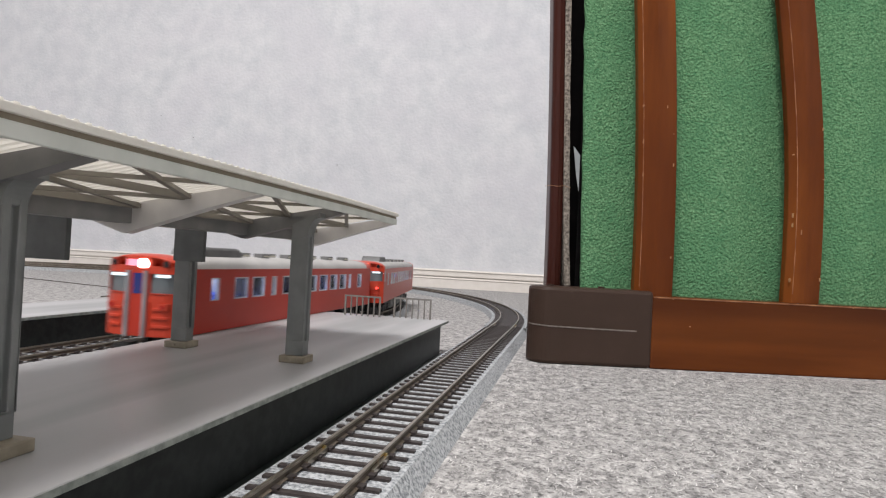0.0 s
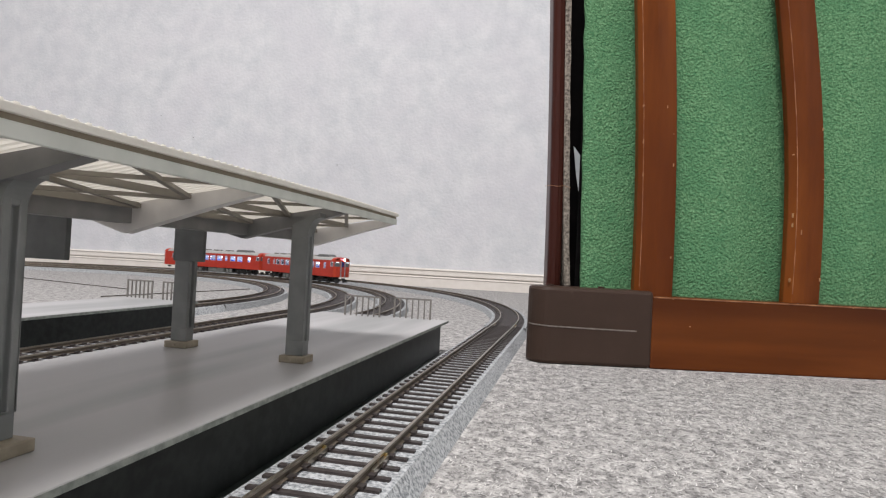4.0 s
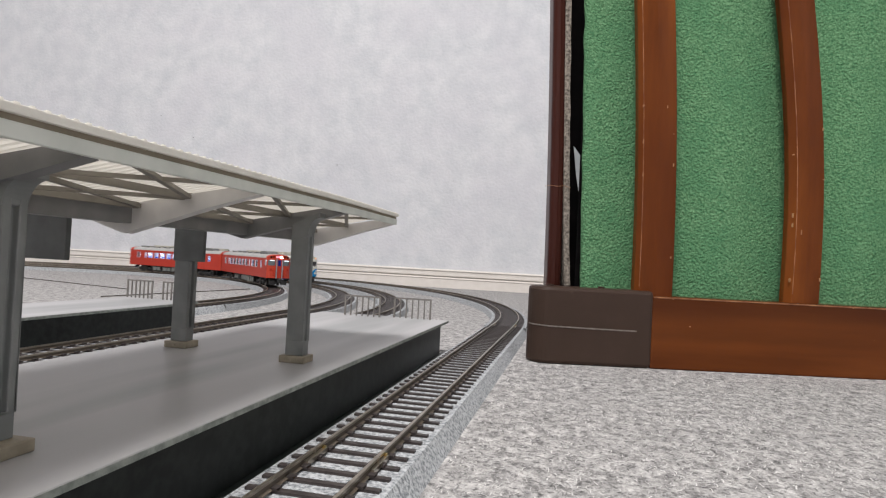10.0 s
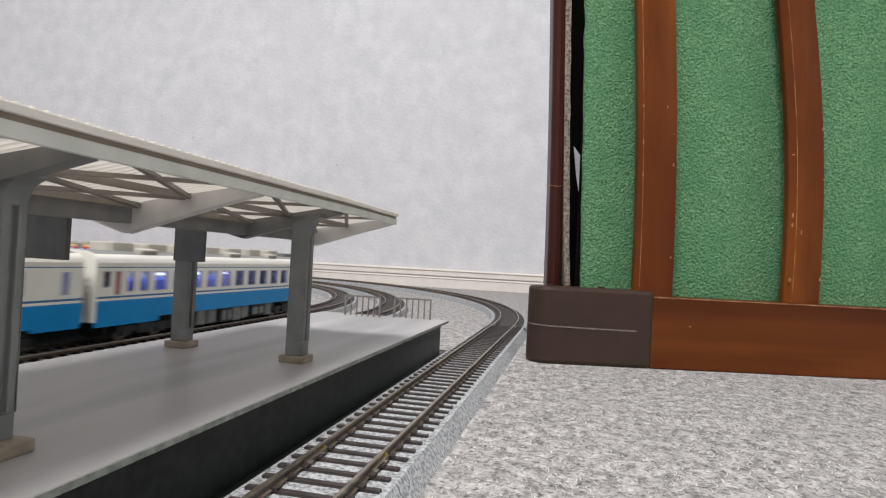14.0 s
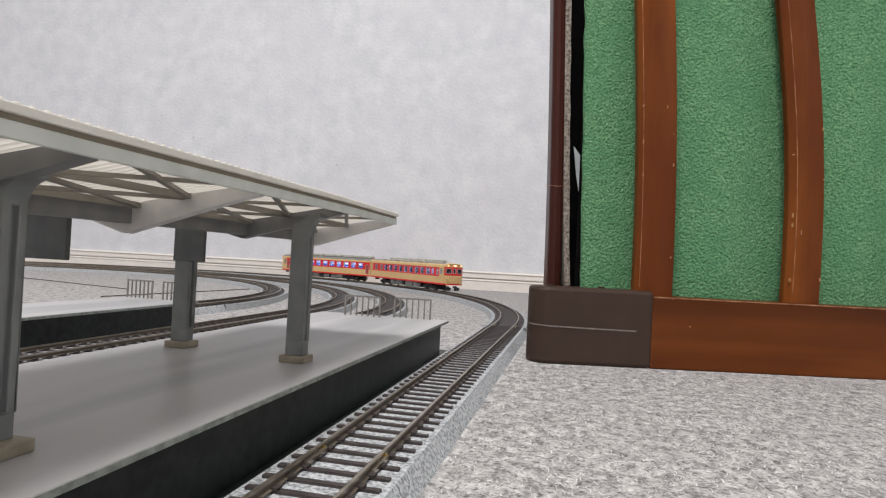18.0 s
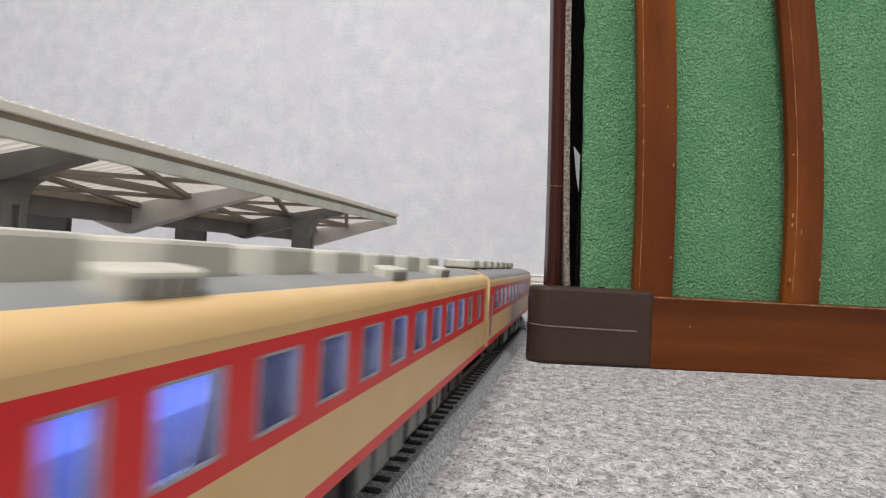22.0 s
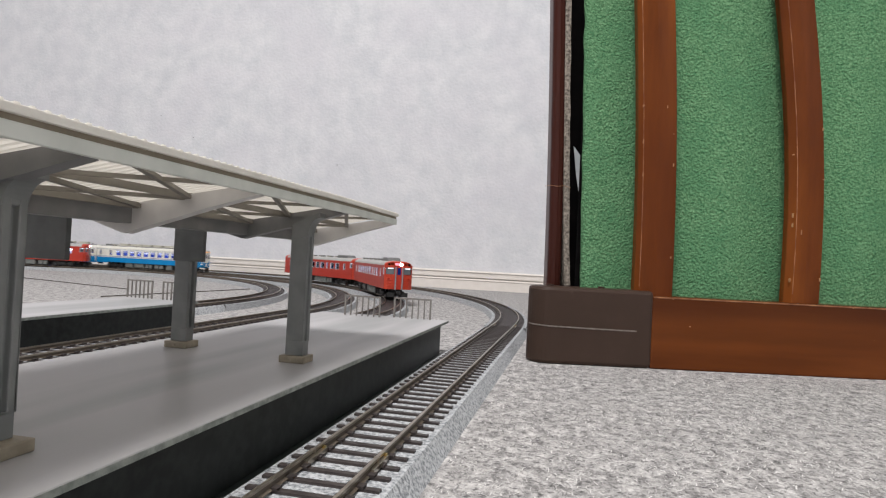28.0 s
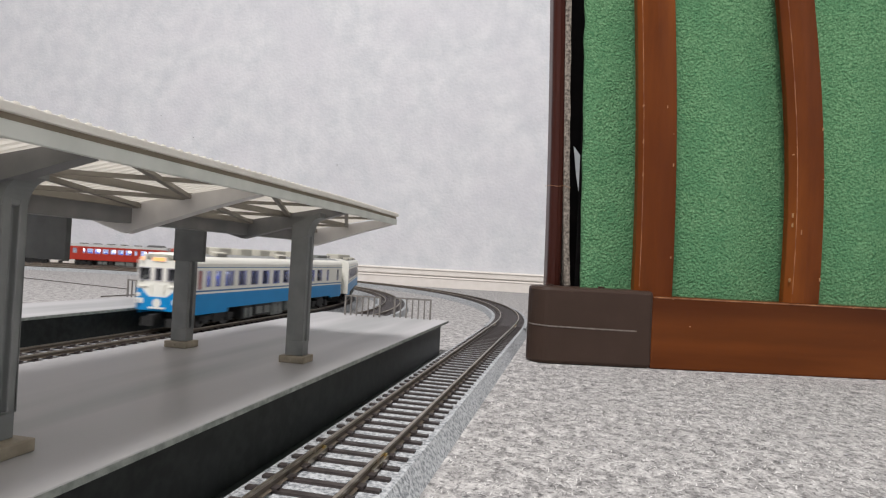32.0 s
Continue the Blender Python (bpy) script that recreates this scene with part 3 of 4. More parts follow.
    # diagonal braces under the sheets
    for i in range(9):
        ya, yb = -248 + 56 * i, -192 + 56 * i
        for sgn in (-1, 1):
            for p, q in (((18.5, ya), (3.6, yb)), ((3.6, ya), (18.5, yb)), ((18.5, ya), (39, yb)), ((39, ya), (18.5, yb))):
                s = Solid().bar((sgn * p[0], p[1] + 2, roof_z(p[0], p[1]) + 0.4), (sgn * q[0], q[1] - 2, roof_z(q[0], q[1]) + 0.4), 1.5, 1.0, M_PURLIN)
                part("brace", s, e)
    # hanging boards
    for x0, x1, y in ((-31.0, -16.2, 142.0), (-28.8, -16.1, 204.0)):
        s = Solid().box(x0, x1, y - 5.2, y - 3.4, RAIL + 45.4, RAIL + 61.5, M_SIGN)
        part("hanging_board", s, e, "blank dark grey hanging board", bevel=0.2)
    return tagged(e, "cream corrugated butterfly canopy on grey columns", "platform canopy")


build_canopy()


# ---------------- slatted wooden furniture with green felt ----------------
def build_stand():
    e = empty("slatted_wooden_stand", -25.2, 366.1, 0)
    e.rotation_euler = (0, 0, radians(13.5))
    L = 640
    rail = part("base_rail", Solid().box(75.4, L, 0.4, 22, 0.0, 44.6, M_WOODH), e, "red-brown varnished bottom rail", bevel=1.0)
    # painted highlight on the rail's upper edge
    part("edge_highlight", Solid().box(76, L, 0.1, 0.6, 43.5, 44.3, M_EDGESHINE), rail, "pale painted highlight along the edge")
    arc = [(0.6 + 13 - 13 * math.cos(math.radians(a)), 13 - 13 * math.sin(math.radians(a))) for a in range(0, 91, 10)]
    s = Solid().prism_z(arc + [(76.0, -0.2), (76.0, 26), (9, 26)], 0.0, 47.4, M_CAP)
    cap = part("corner_cap", s, e, "dark brown plastic corner cap", bevel=2.8)
    seam = Solid()
    line = [(0.3 + 13.2 - 13.2 * math.cos(math.radians(a)), 12.8 - 13.2 * math.sin(math.radians(a)), 23.6 - 0.8 * a / 90) for a in range(20, 91, 10)] + [(40, -0.4, 22.4), (66, -0.4, 22.2)]
    vs = [(x, y, z + h) for x, y, z in line for h in (0, 0.8)] + [(x, y + 1.0, z + h) for x, y, z in line for h in (0, 0.8)]
    m = 2 * len(line)
    fs = [(2 * i, 2 * i + 1, 2 * i + 3, 2 * i + 2) for i in range(len(line) - 1)] + [(2 * i + 1, m + 2 * i + 1, m + 2 * i + 3, 2 * i + 3) for i in range(len(line) - 1)]
    seam.add(vs, fs, M_SEAM)
    part("seam", seam, cap, "pale moulding seam")
    for x in (14, 46):
        part("stud", Solid().disc((x, 10, 47.6), 2.2, 1.8, 2, M_CAP), cap)

    def bent(x, lean, w, y0, y1, z0, z1, material, c=1.1, bow=0.0, cut=0.0):
        s = Solid()
        n = 16
        vs, fs = [], []
        # rounded front corners and a slightly domed face
        turn = [math.pi / 2 * q / 4 for q in range(5)]
        section = [(-w / 2 + c - c * math.cos(q), y0 + c - c * math.sin(q)) for q in turn]
        if cut:
            # flat chamfer along the left edge
            section = [(-w / 2, y0 + 0.8 * cut), (-w / 2 + 0.1 * cut, y0 + 0.66 * cut), (-w / 2 + 0.86 * cut, y0 + 0.06 * cut), (-w / 2 + cut, y0)]
        section += [(0.0, y0 - 0.03 * w)]
        section += [(w / 2 - c + c * math.sin(q), y0 + c - c * math.cos(q)) for q in turn]
        section += [(w / 2, y1), (-w / 2, y1)]
        for i in range(n + 1):
            z = z0 + (z1 - z0) * i / n
            dx = lean * (max(0.0, z - 45) / 185) ** 1.6 + bow * math.sin(math.pi * min(1.25, max(0.0, z - 45) / 185))
            for a, b in section:
                vs.append((x + a + dx, b, z))
        m = len(section)
        for i in range(n):
            for j in range(m):
                a, b = i * m + j, i * m + (j + 1) % m
                fs.append((a, b, b + m, a + m))
        fs += [tuple(reversed(range(m))), tuple(n * m + j for j in range(m))]
        return s.add(vs, fs, material)

    for i, x in enumerate((77.5, 171.2, 265, 358, 451, 544, 634)):
        lean, bow = (-6.0, 0.9) if i == 0 else (-9.3, 3.0)
        wide = 24.0 if i == 0 else 21.5
        sl = part("slat", bent(x, lean, wide, 5.0, 12.5, 43, 480, M_WOOD, 1.5, bow, 2.8 if i == 0 else 4.0), e)
        # thin pale line paints the highlight where the chamfer meets the face
        part("edge_highlight", bent(x + (2.7 if i == 0 else 3.9) - wide / 2, lean, 0.4, 4.9, 5.8, 50, 478, M_EDGESHINE, 0.1, bow), sl, "pale painted highlight along the edge")
    part("top_rail", Solid().box(10, L, 3, 20, 478, 516, M_WOODH), e, bevel=1.2)
    # felt lining, gently wavy between the slats
    s = Solid()
    nx, nz = 120, 40
    vs, fs = [], []
    for i in range(nx + 1):
        for j in range(nz + 1):
            u = i / nx
            x = 34.2 + u * (L - 43)
            z = 44 + j * 436 / nz
            y = 18.0 + 4.2 * math.cos((x - 77.5) / 93.0 * 2 * math.pi) + 1.0 * noise.noise(Vector((x * 0.03, z * 0.012, 3)))
            if i == 0:
                x += 0.8 * noise.noise(Vector((0, z * 0.08, 7))) + 0.4 * noise.noise(Vector((4, z * 0.3, 7)))
            vs.append((x - 5.5 * (max(0, z - 45) / 185) * (1 - u), y, z))
    for i in range(nx):
        for j in range(nz):
            a = i * (nz + 1) + j
            fs.append((a, a + nz + 1, a + nz + 2, a + 1))
    m = len(vs)
    vs += [(x, y + 3, z) for x, y, z in vs]
    fs += [tuple(k + m for k in reversed(f)) for f in fs]
    for j in range(nz):
        fs.append((j, j + 1, m + j + 1, m + j))
    s.add(vs, fs, M_FELT, True)
    part("felt_lining", s, e, "green felt lining")
    # backing behind the felt, shade put in by its near-black colour
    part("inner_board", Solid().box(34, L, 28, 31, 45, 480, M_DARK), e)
    # fuzzy edge of a thick board behind the post
    s = Solid()
    vs, fs = [], []
    n = 60
    for i in range(n + 1):
        z = 47.5 + i * 7.2
        dx = -8.0 * ((z - 47) / 190) ** 0.8 if z < 330 else -12.5
        jit = 0.8 * noise.noise(Vector((1, z * 0.2, 2)))
        for a, b in ((27.2, 30), (31.0 + jit, 30), (31.0 + jit, 48), (27.2, 48)):
            vs.append((a + dx, b, z))
    for i in range(n):
        for j in range(4):
            a, b = i * 4 + j, i * 4 + (j + 1) % 4
            fs.append((a, b, b + 4, a + 4))
    fs += [(3, 2, 1, 0), tuple(n * 4 + j for j in range(4))]
    s.add(vs, fs, M_FUZZ)
    part("felt_edge", s, e, "fuzzy grey-brown board edge")
    part("side_post", bent(20.6, -4.3, 9.4, 30.0, 44, 26, 500, M_WOODD, 4.0), e, "dark brown upright post")
    part("foot_block", Solid().box(14, 70, 26, 60, 0, 46.0, M_CAP), e)
    # closes the gap beside the felt with painted-in darkness
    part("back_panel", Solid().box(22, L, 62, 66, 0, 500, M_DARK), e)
    part("paper_scrap", Solid().prism_y([(28.6, 140), (33.2, 134), (33.2, 110), (31.2, 120)], 28, 28.4, M_TORN), e, "torn grey scrap")
    return tagged(e, "slatted red-brown wooden stand lined with green felt", "wooden stand")


stand = build_stand()


def small_flaws():
    """Specks on the wall, scuffs on the wood, a loose thread and a spot on the deck."""
    wall = bpy.data.objects["wall_north"]
    for x, z, r in ((-545, 268, 1.5), (-1020, 384, 1.3), (-925, 330, 1.1), (-395, 402, 0.9), (-270, 236, 0.8)):
        q = Solid().prism_y([(x - r, z), (x - 0.2 * r, z - 0.8 * r), (x + r, z - 0.1 * r), (x + 0.3 * r, z + 0.7 * r)], wall_y(x) - 0.5, wall_y(x) + 0.2, M_UNDERG)
        part("speck", q, wall, "tiny grey speck")
    rnd = random.Random(12)
    slats = [ob for ob in stand.children if ob.name.startswith("slat")][:2]
    for n, sl in enumerate(slats):
        xc, lean = ((77.5, -6.0), (171.2, -9.3))[n]
        for i in range(9):
            z = rnd.uniform(52, 250)
            dx = lean * (max(0.0, z - 45) / 185) ** 1.6 + (0.9, 3.0)[n] * math.sin(math.pi * max(0.0, z - 45) / 185)
            edge = rnd.random() < 0.75
            x = xc + dx + (rnd.choice((-9.6, 9.4)) if edge else rnd.uniform(-7, 7))
            w, h = rnd.uniform(0.12, 0.4), rnd.uniform(0.4, 2.4)
            q = Solid().prism_y([(x - w, z), (x, z - h * 0.4), (x + w, z + 0.2), (x + w * 0.4, z + h), (x - w * 0.6, z + h * 0.7)], 4.1, 5.6, M_SCUFF)
            part("scuff", q, sl, "pale chipped spot")
    rail = [ob for ob in stand.children if ob.name.startswith("base_rail")][0]
    for x, z, r in ((99, 27, 0.5), (214, 24, 0.3), (88, 43.6, 0.7), (150, 43.8, 0.6), (200, 43.6, 0.8)):
        q = Solid().prism_y([(x - r, z), (x, z - r * 0.7), (x + r, z), (x + 0.2 * r, z + r * 0.7)], 0.2, 0.9, M_SCUFF)
        part("scuff", q, rail, "pale chipped spot")
    th = Solid()
    pts = [(11.0, 112.5), (15.0, 113.4), (19.5, 112.8), (24.0, 113.6), (28.0, 112.2)]
    for a, b in zip(pts, pts[1:]):
        th.bar((a[0], 29.4, a[1]), (b[0], 29.4, b[1]), 0.22, 0.22, M_SCUFF)
    part("thread", th, stand, "thin pale loose thread")


small_flaws()


# ---------------- railcars ----------------
HW = 17.6            # half width of a body
LENGTHS = {"red": (243.0, 243.0), "blue": (242.0, 240.0), "cream": (266.0, 266.0)}
EAVE, TOPZ, SILL = 41.0, 47.2, 12.3


def roof_outline(h0=EAVE, hw=HW, top=TOPZ):
    p = []
    for i in range(15):
        a = math.pi * i / 14
        c, q = math.cos(a), math.sin(a)
        p.append((hw * math.copysign(abs(c) ** 0.78, c), h0 + (top - h0) * q ** 0.78))
    return p


def nose(x, depth):
    """How far the rounded front falls back towards its corners."""
    return depth * (abs(x) / HW) ** 4


def side_panels(s, wins, bands, y0, y1, sgn, inset=0.0):
    """A side wall with openings. wins: (centre, width, bottom, top); bands: (bottom, top, material)."""
    t = 1.2 if not inset else 0.4
    xa, xb = sorted((sgn * (HW - inset - t), sgn * (HW - inset)))
    cuts = sorted({y0, y1, *[c - w / 2 for c, w, _, _ in wins], *[c + w / 2 for c, w, _, _ in wins]})
    for ya, yb in zip(cuts, cuts[1:]):
        mid = (ya + yb) / 2
        hole = [(a, b) for c, w, a, b in wins if abs(mid - c) < w / 2]
        for a, b, m in bands:
            pieces = [(a, b)]
            for lo, hi in hole:
                pieces = [q for p in pieces for q in ((p[0], min(p[1], lo)), (max(p[0], hi), p[1])) if q[1] - q[0] > 0.01]
            for p in pieces:
                s.box(xa, xb, ya, yb, p[0], p[1], m)


def sash_solid(w, h, material, t, bar=False):
    s = Solid()
    for a, b, c, d in ((-w / 2, w / 2, -h / 2, -h / 2 + t), (-w / 2, w / 2, h / 2 - t, h / 2), (-w / 2, -w / 2 + t, -h / 2, h / 2), (w / 2 - t, w / 2, -h / 2, h / 2)):
        s.box(-0.5, 0.5, a, b, c, d, material)
    if bar:
        s.box(-0.35, 0.35, -w / 2, w / 2, -0.9, -0.5, material)
    return s


def car_plan(style, cab):
    """Window list and paint bands of one kind of car, measured from the cab end."""
    if style == "red":
        z0, z1 = 26.6, 37.2
        wins = [(29.5, 6.4), (52, 12.4), (69, 12.4), (85.5, 5.5), (102, 12.8), (119, 12.8), (136, 12.8), (153, 12.8), (170, 12.8), (187, 12.8), (200.5, 5), (221, 9)]
        wins = [(c, w, z0, z1) for c, w in wins]
        if cab:
            wins.insert(0, (8.6, 7.4, 30.4, 38.8))
        bands = [(SILL, EAVE, M_RED)]
        front, eave = M_REDF, M_RED
    elif style == "cream":
        z0, z1 = 27.2, 37.6
        if cab:
            wins = [(12, 6.0, 29, 37.6), (22.5, 4.5, z0, z1)] + [(35.6, 5.6, z0, z1)] + [(49.4 + 17.3 * i, 10.6, z0, z1) for i in range(9)] + [(205, 7.4, z0, z1), (225, 7.4, z0, z1)]
        else:
            wins = [(8, 8.0, 16.0, 35.0)] + [(24.9 + 18.87 * i, 11.8, z0, z1) for i in range(10)] + [(212.5, 5.0, z0, z1), (227.5, 8.0, 16.0, 35.0), (237.8, 3.9, 25.5, 37.6)]
        bands = [(SILL - 0.6, 14.2, M_BAND), (14.2, 25.0, M_CREAM), (25.0, 39.4, M_BAND), (39.4, EAVE, M_CREAM)]
        front, eave = M_CREAM, M_CREAM
    else:
        z0, z1 = 26.4, 36.8
        wins = [(7.5, 5.0, 29.0, 37.0), (15.0, 4.0, 25.0, 37.0), (24, 5.4, z0, z1), (34.5, 6.6, z0, z1)] + [(47.5 + 16.2 * i, 10.9, z0, z1) for i in range(10)] + [(212, 5.0, z0, z1), (236, 4.6, z0, z1)]
        bands = [(SILL, 22.4, M_BLUE), (22.4, 23.6, M_WHITE), (23.6, 24.6, M_NAVY), (24.6, 38.6, M_WHITE), (38.6, 39.1, M_NAVY), (39.1, EAVE, M_WHITE)]
        front, eave = M_WHITE, M_WHITE
    return wins, bands, front, eave


def build_car(style, cab, lit, roofkit, tail, length):
    e = empty("model_railcar")
    y0, y1 = -length / 2, length / 2
    wins, bands, front, eave = car_plan(style, cab)
    wins = [(y0 + c * length / 246.0, w * length / 246.0, a, b) for c, w, a, b in wins]
    fall = {"red": 4.0, "cream": 3.0, "blue": 4.0}[style]
    s = Solid()
    ys = y0 + (fall if cab else 1.4)
    for sgn in (-1, 1):
        if style == "cream" and cab:
            plain = [(bands[0][0], bands[0][1], M_BAND), (14.2, EAVE, M_CREAM)]
            side_panels(s, [w for w in wins if w[0] < y0 + 17], plain, ys, y0 + 18.5, sgn)
            side_panels(s, [w for w in wins if w[0] > y0 + 17], bands, y0 + 18.5, y1 - 7.5, sgn)
            side_panels(s, [], plain, y1 - 7.5, y1 - 1.4, sgn)
        elif style == "cream":
            side_panels(s, wins[:-1], bands, ys, y1 - 14.0, sgn)
            side_panels(s, wins[-1:], [(bands[0][0], bands[0][1], M_BAND), (14.2, EAVE, M_CREAM)], y1 - 14.0, y1 - 1.4, sgn)
        else:
            side_panels(s, wins, bands, ys, y1 - 1.4, sgn)
    ro = roof_outline()
    for a, b, m in bands:
        s.box(-HW, HW, y1 - 1.4, y1, a, b, front if style == "cream" else m)
    s.prism_y(ro, y1 - 1.4, y1, front)
    if not cab:
        for a, b, m in bands:
            s.box(-HW, HW, y0, y0 + 1.4, a, b, front if style != "blue" else M_WHITE)
        s.prism_y(ro, y0, y0 + 1.4, front)
    if style == "blue":
        for sgn in (-1, 1):
            a, b = sorted((sgn * (HW - 1.2), sgn * HW))
            s.box(a, b, ys + (2 if cab else 0), y0 + 46, SILL - 2.6, SILL, M_BLUE)
            s.box(a, b, y1 - 26, y1 - 1.4, SILL - 1.6, SILL, M_BLUE)
    part("body", s, e, weld=True)
    ends = [(y1, 1)] + ([] if cab else [(y0, -1)])
    for ye, d in ends:
        g = Solid().box(-5.0, 5.0, *sorted((ye, ye + d * 2.2)), SILL + 1.5, 37.5, M_VENT)
        part("gangway", g, e, "dark grey gangway bellows")
        for x in (-13.0, 10.0) if style == "blue" else ():
            for z in (15, 18, 21, 24, 27, 30, 33):
                part("step", Solid().box(x, x + 3.2, *sorted((ye, ye + d * 0.8)), z, z + 0.6, front), e)
    # roof: coloured eaves, grey top
    n = len(ro)
    back = y0 + (9 if cab else 1.4)
    s = Solid()
    top = M_ROOFL if style == "red" else M_ROOFG
    high = 1 if style == "cream" and not cab else 3
    for i in range(n - 1):
        m = eave if (i < high or i >= n - 1 - high) and style != "red" else top
        (xa, za), (xb, zb) = ro[i], ro[i + 1]
        s.add([(xa, back, za), (xb, back, zb), (xb, back + 4, zb), (xa, back + 4, za)], [(0, 1, 2, 3)], m, True)
        s.add([(xa, back + 4, za), (xb, back + 4, zb), (xb, y1 - 9.0, zb), (xa, y1 - 9.0, za)], [(0, 1, 2, 3)], m, True)
        s.add([(xa, y1 - 9.0, za), (xb, y1 - 9.0, zb), (xb, y1 - 1.4, zb), (xa, y1 - 1.4, za)], [(0, 1, 2, 3)], M_REDF if style == "red" else m, True)
    s.add([(x, back + 0.05, z) for x, z in ro], [tuple(range(n))], front)
    if cab:
        q = 6
        for i in range(q):
            t0, t1 = i / q, (i + 1) / q
            ring = []
            for t in (t0, t1):
                f = math.sqrt(max(0.0, 1 - (0.86 * t) ** 2))
                ring += [(x * (1 - 0.05 * t * t), back - (9 - nose(x, fall)) * t, EAVE + (z - EAVE) * (0.55 + 0.45 * f)) for x, z in ro]
            s.add(ring, [(j, j + 1, n + j + 1, n + j) for j in range(n - 1)], front, True)
            if i == q - 1:
                s.add(ring[n:], [tuple(range(n))], front)
    part("roof", s, e, weld=True)
    for sgn in (-1, 1) if style != "cream" else ():
        part("rain_gutter", Solid().box(*sorted((sgn * HW, sgn * (HW + 0.2))), ys + 3, y1 - 2, EAVE - 0.4, EAVE + 0.2, eave), e)
    # floor, partition, seats and ceiling light
    s = Solid().box(-HW + 1.3, HW - 1.3, y0 + 4, y1 - 2, SILL - 0.4, SILL + 0.6, M_UNDER)
    part("floor_pan", s, e)
    for sgn in (-1, 1):
        q = Solid()
        side_panels(q, [w for w in wins if w[0] > y0 + 17], [(SILL + 0.6, 40.2, M_INNER)], y0 + 16, y1 - 2.4, sgn, 1.3)
        part("inner_lining", q, e, weld=True)
    part("inner_ceiling", Solid().box(-HW + 1.3, HW - 1.3, y0 + 14, y1 - 2, 40.2, 40.7, M_INNER), e)
    part("partition", Solid().box(-HW + 1.3, HW - 1.3, y0 + 15, y0 + 16, SILL + 0.6, 40, M_INNER), e)
    y = -98.0
    sm = None
    while y < 104:
        for sgn in (-1, 1):
            if sm is None:
                back = 16.2 if style == "red" else 18.4
                half = 4.6 if style == "red" else 9.25
                q = Solid().box(-5.0, 5.0, -7.4, 7.4, 0, 12.5, M_SEAT)
                q.box(-5.0, 5.0, -half, half, 12.5, back, M_SEAT, c=0.8)
                sm = q.mesh("seat")
            ob = new("seat", sm)
            ob.parent = e
            ob.matrix_basis = pose(sgn * 6.0 * MM, y * MM, (SILL + 0.6) * MM)
        y += 18.6
    # strips are added to light seats and lining, in unlit cars too
    for x in (-14.9, 0.0, 14.9):
        part("interior_light", Solid().box(x - 1.0, x + 1.0, y0 + 20, y1 - 14, 39.6, 40.1, G_IN if lit else (G_INC if style == "cream" else G_INW)), e, "glowing strip added to light the car inside")
    if style == "red":
        for sgn in (-1, 1):
            rack = Solid()
            for z, x in ((35.0, 12.6), (35.8, 14.2)):
                rack.box(*sorted((sgn * x, sgn * (x + 0.5))), y0 + 44, y1 - 30, z, z + 0.5, M_INNER)
            for i in range(10):
                y = y0 + 44 + i * (length - 75) / 9
                rack.box(*sorted((sgn * 12.6, sgn * 15.6)), y - 0.4, y + 0.4, 35.2, 35.9, M_INNER)
            part("luggage_rack", rack, e, "white luggage rack")
            part("seat_rail", Solid().box(*sorted((sgn * 11.2, sgn * 11.7)), y0 + 44, y1 - 30, 29.4, 30.1, M_INNER), e, "white rail over the seats")
        # unseen board, added as a bright background behind the windows
        part("brightening_board", Solid().box(-0.4, 0.4, y0 + 20, y1 - 6, 27.5, 39.4, M_INNER), e, "added white board that brightens the windows")
    # hung low to show at the window tops; dim ones added in unlit cars
    for i in range(6):
        y = -86 + i * 35.0
        q = Solid().box(-2.4, 2.4, y - 3.0, y + 3.0, 33.4, 34.6, G_LED if lit else G_LEDW)
        q.box(-0.5, 0.5, y - 0.5, y + 0.5, 34.4, 40.2, M_INNER)
        part("interior_lamp", q, e, "small white hanging lamp added inside the car")
    # windows
    done = {}
    for c, w, a, b in wins:
        key = (w, round(b - a, 2))
        if key not in done:
            h = b - a
            done[key] = (sash_solid(w, h, M_SASH if style == "red" else M_SASHD, 0.6 if style == "red" else 0.4, style == "cream" and w > 8 and h < 12 and not cab).mesh("window"), Solid().box(-0.2, 0.2, -w / 2 + 0.5, w / 2 - 0.5, -h / 2 + 0.5, h / 2 - 0.5, M_GLASSL if style == "cream" and (4.1 < w < 4.3 or 7.9 < w < 8.1) else (M_PANE if lit else M_PANEC) if h < 12 else M_BANDD).mesh("pane"))
        for sgn in (-1, 1):
            wo = new("window", done[key][0])
            wo.parent = e
            wo.matrix_basis = pose(sgn * (HW - 0.42) * MM, c * MM, (a + b) / 2 * MM)
            po = new("pane", done[key][1])
            po.parent = wo
            po.visible_shadow = False
    if cab:
        part("cab_back", Solid().box(-HW + 1.4, HW - 1.4, y0 + 13.2, y0 + 13.8, SILL + 0.6, 40, M_DOORW), e)
        build_cab(e, style, y0, front, lit, fall, tail)
    # running gear
    for by in (-80.0, 80.0):
        s = Solid()
        for sgn in (-1, 1):
            s.box(sgn * 12.5 - 0.8, sgn * 12.5 + 0.8, by - 19, by + 19, 5.0, 8.2, M_UNDER)
            s.box(sgn * 12.5 - 1.4, sgn * 12.5 + 1.4, by - 5, by + 5, 3.6, 9.6, M_UNDER)
        s.box(-12, 12, by - 5, by + 5, 7, SILL - 0.4, M_UNDER)
        s.box(-7.0, 7.0, by - 22, by + 22, 2.6, SILL - 0.4, M_UNDER)
        bg = part("bogie", s, e)
        for q in (-13.5, 13.5):
            w = Solid()
            for sgn in (-1, 1):
                w.disc((sgn * 8.7, by + q, 5.35), 5.3, 2.2, 0, M_WHEEL, 20)
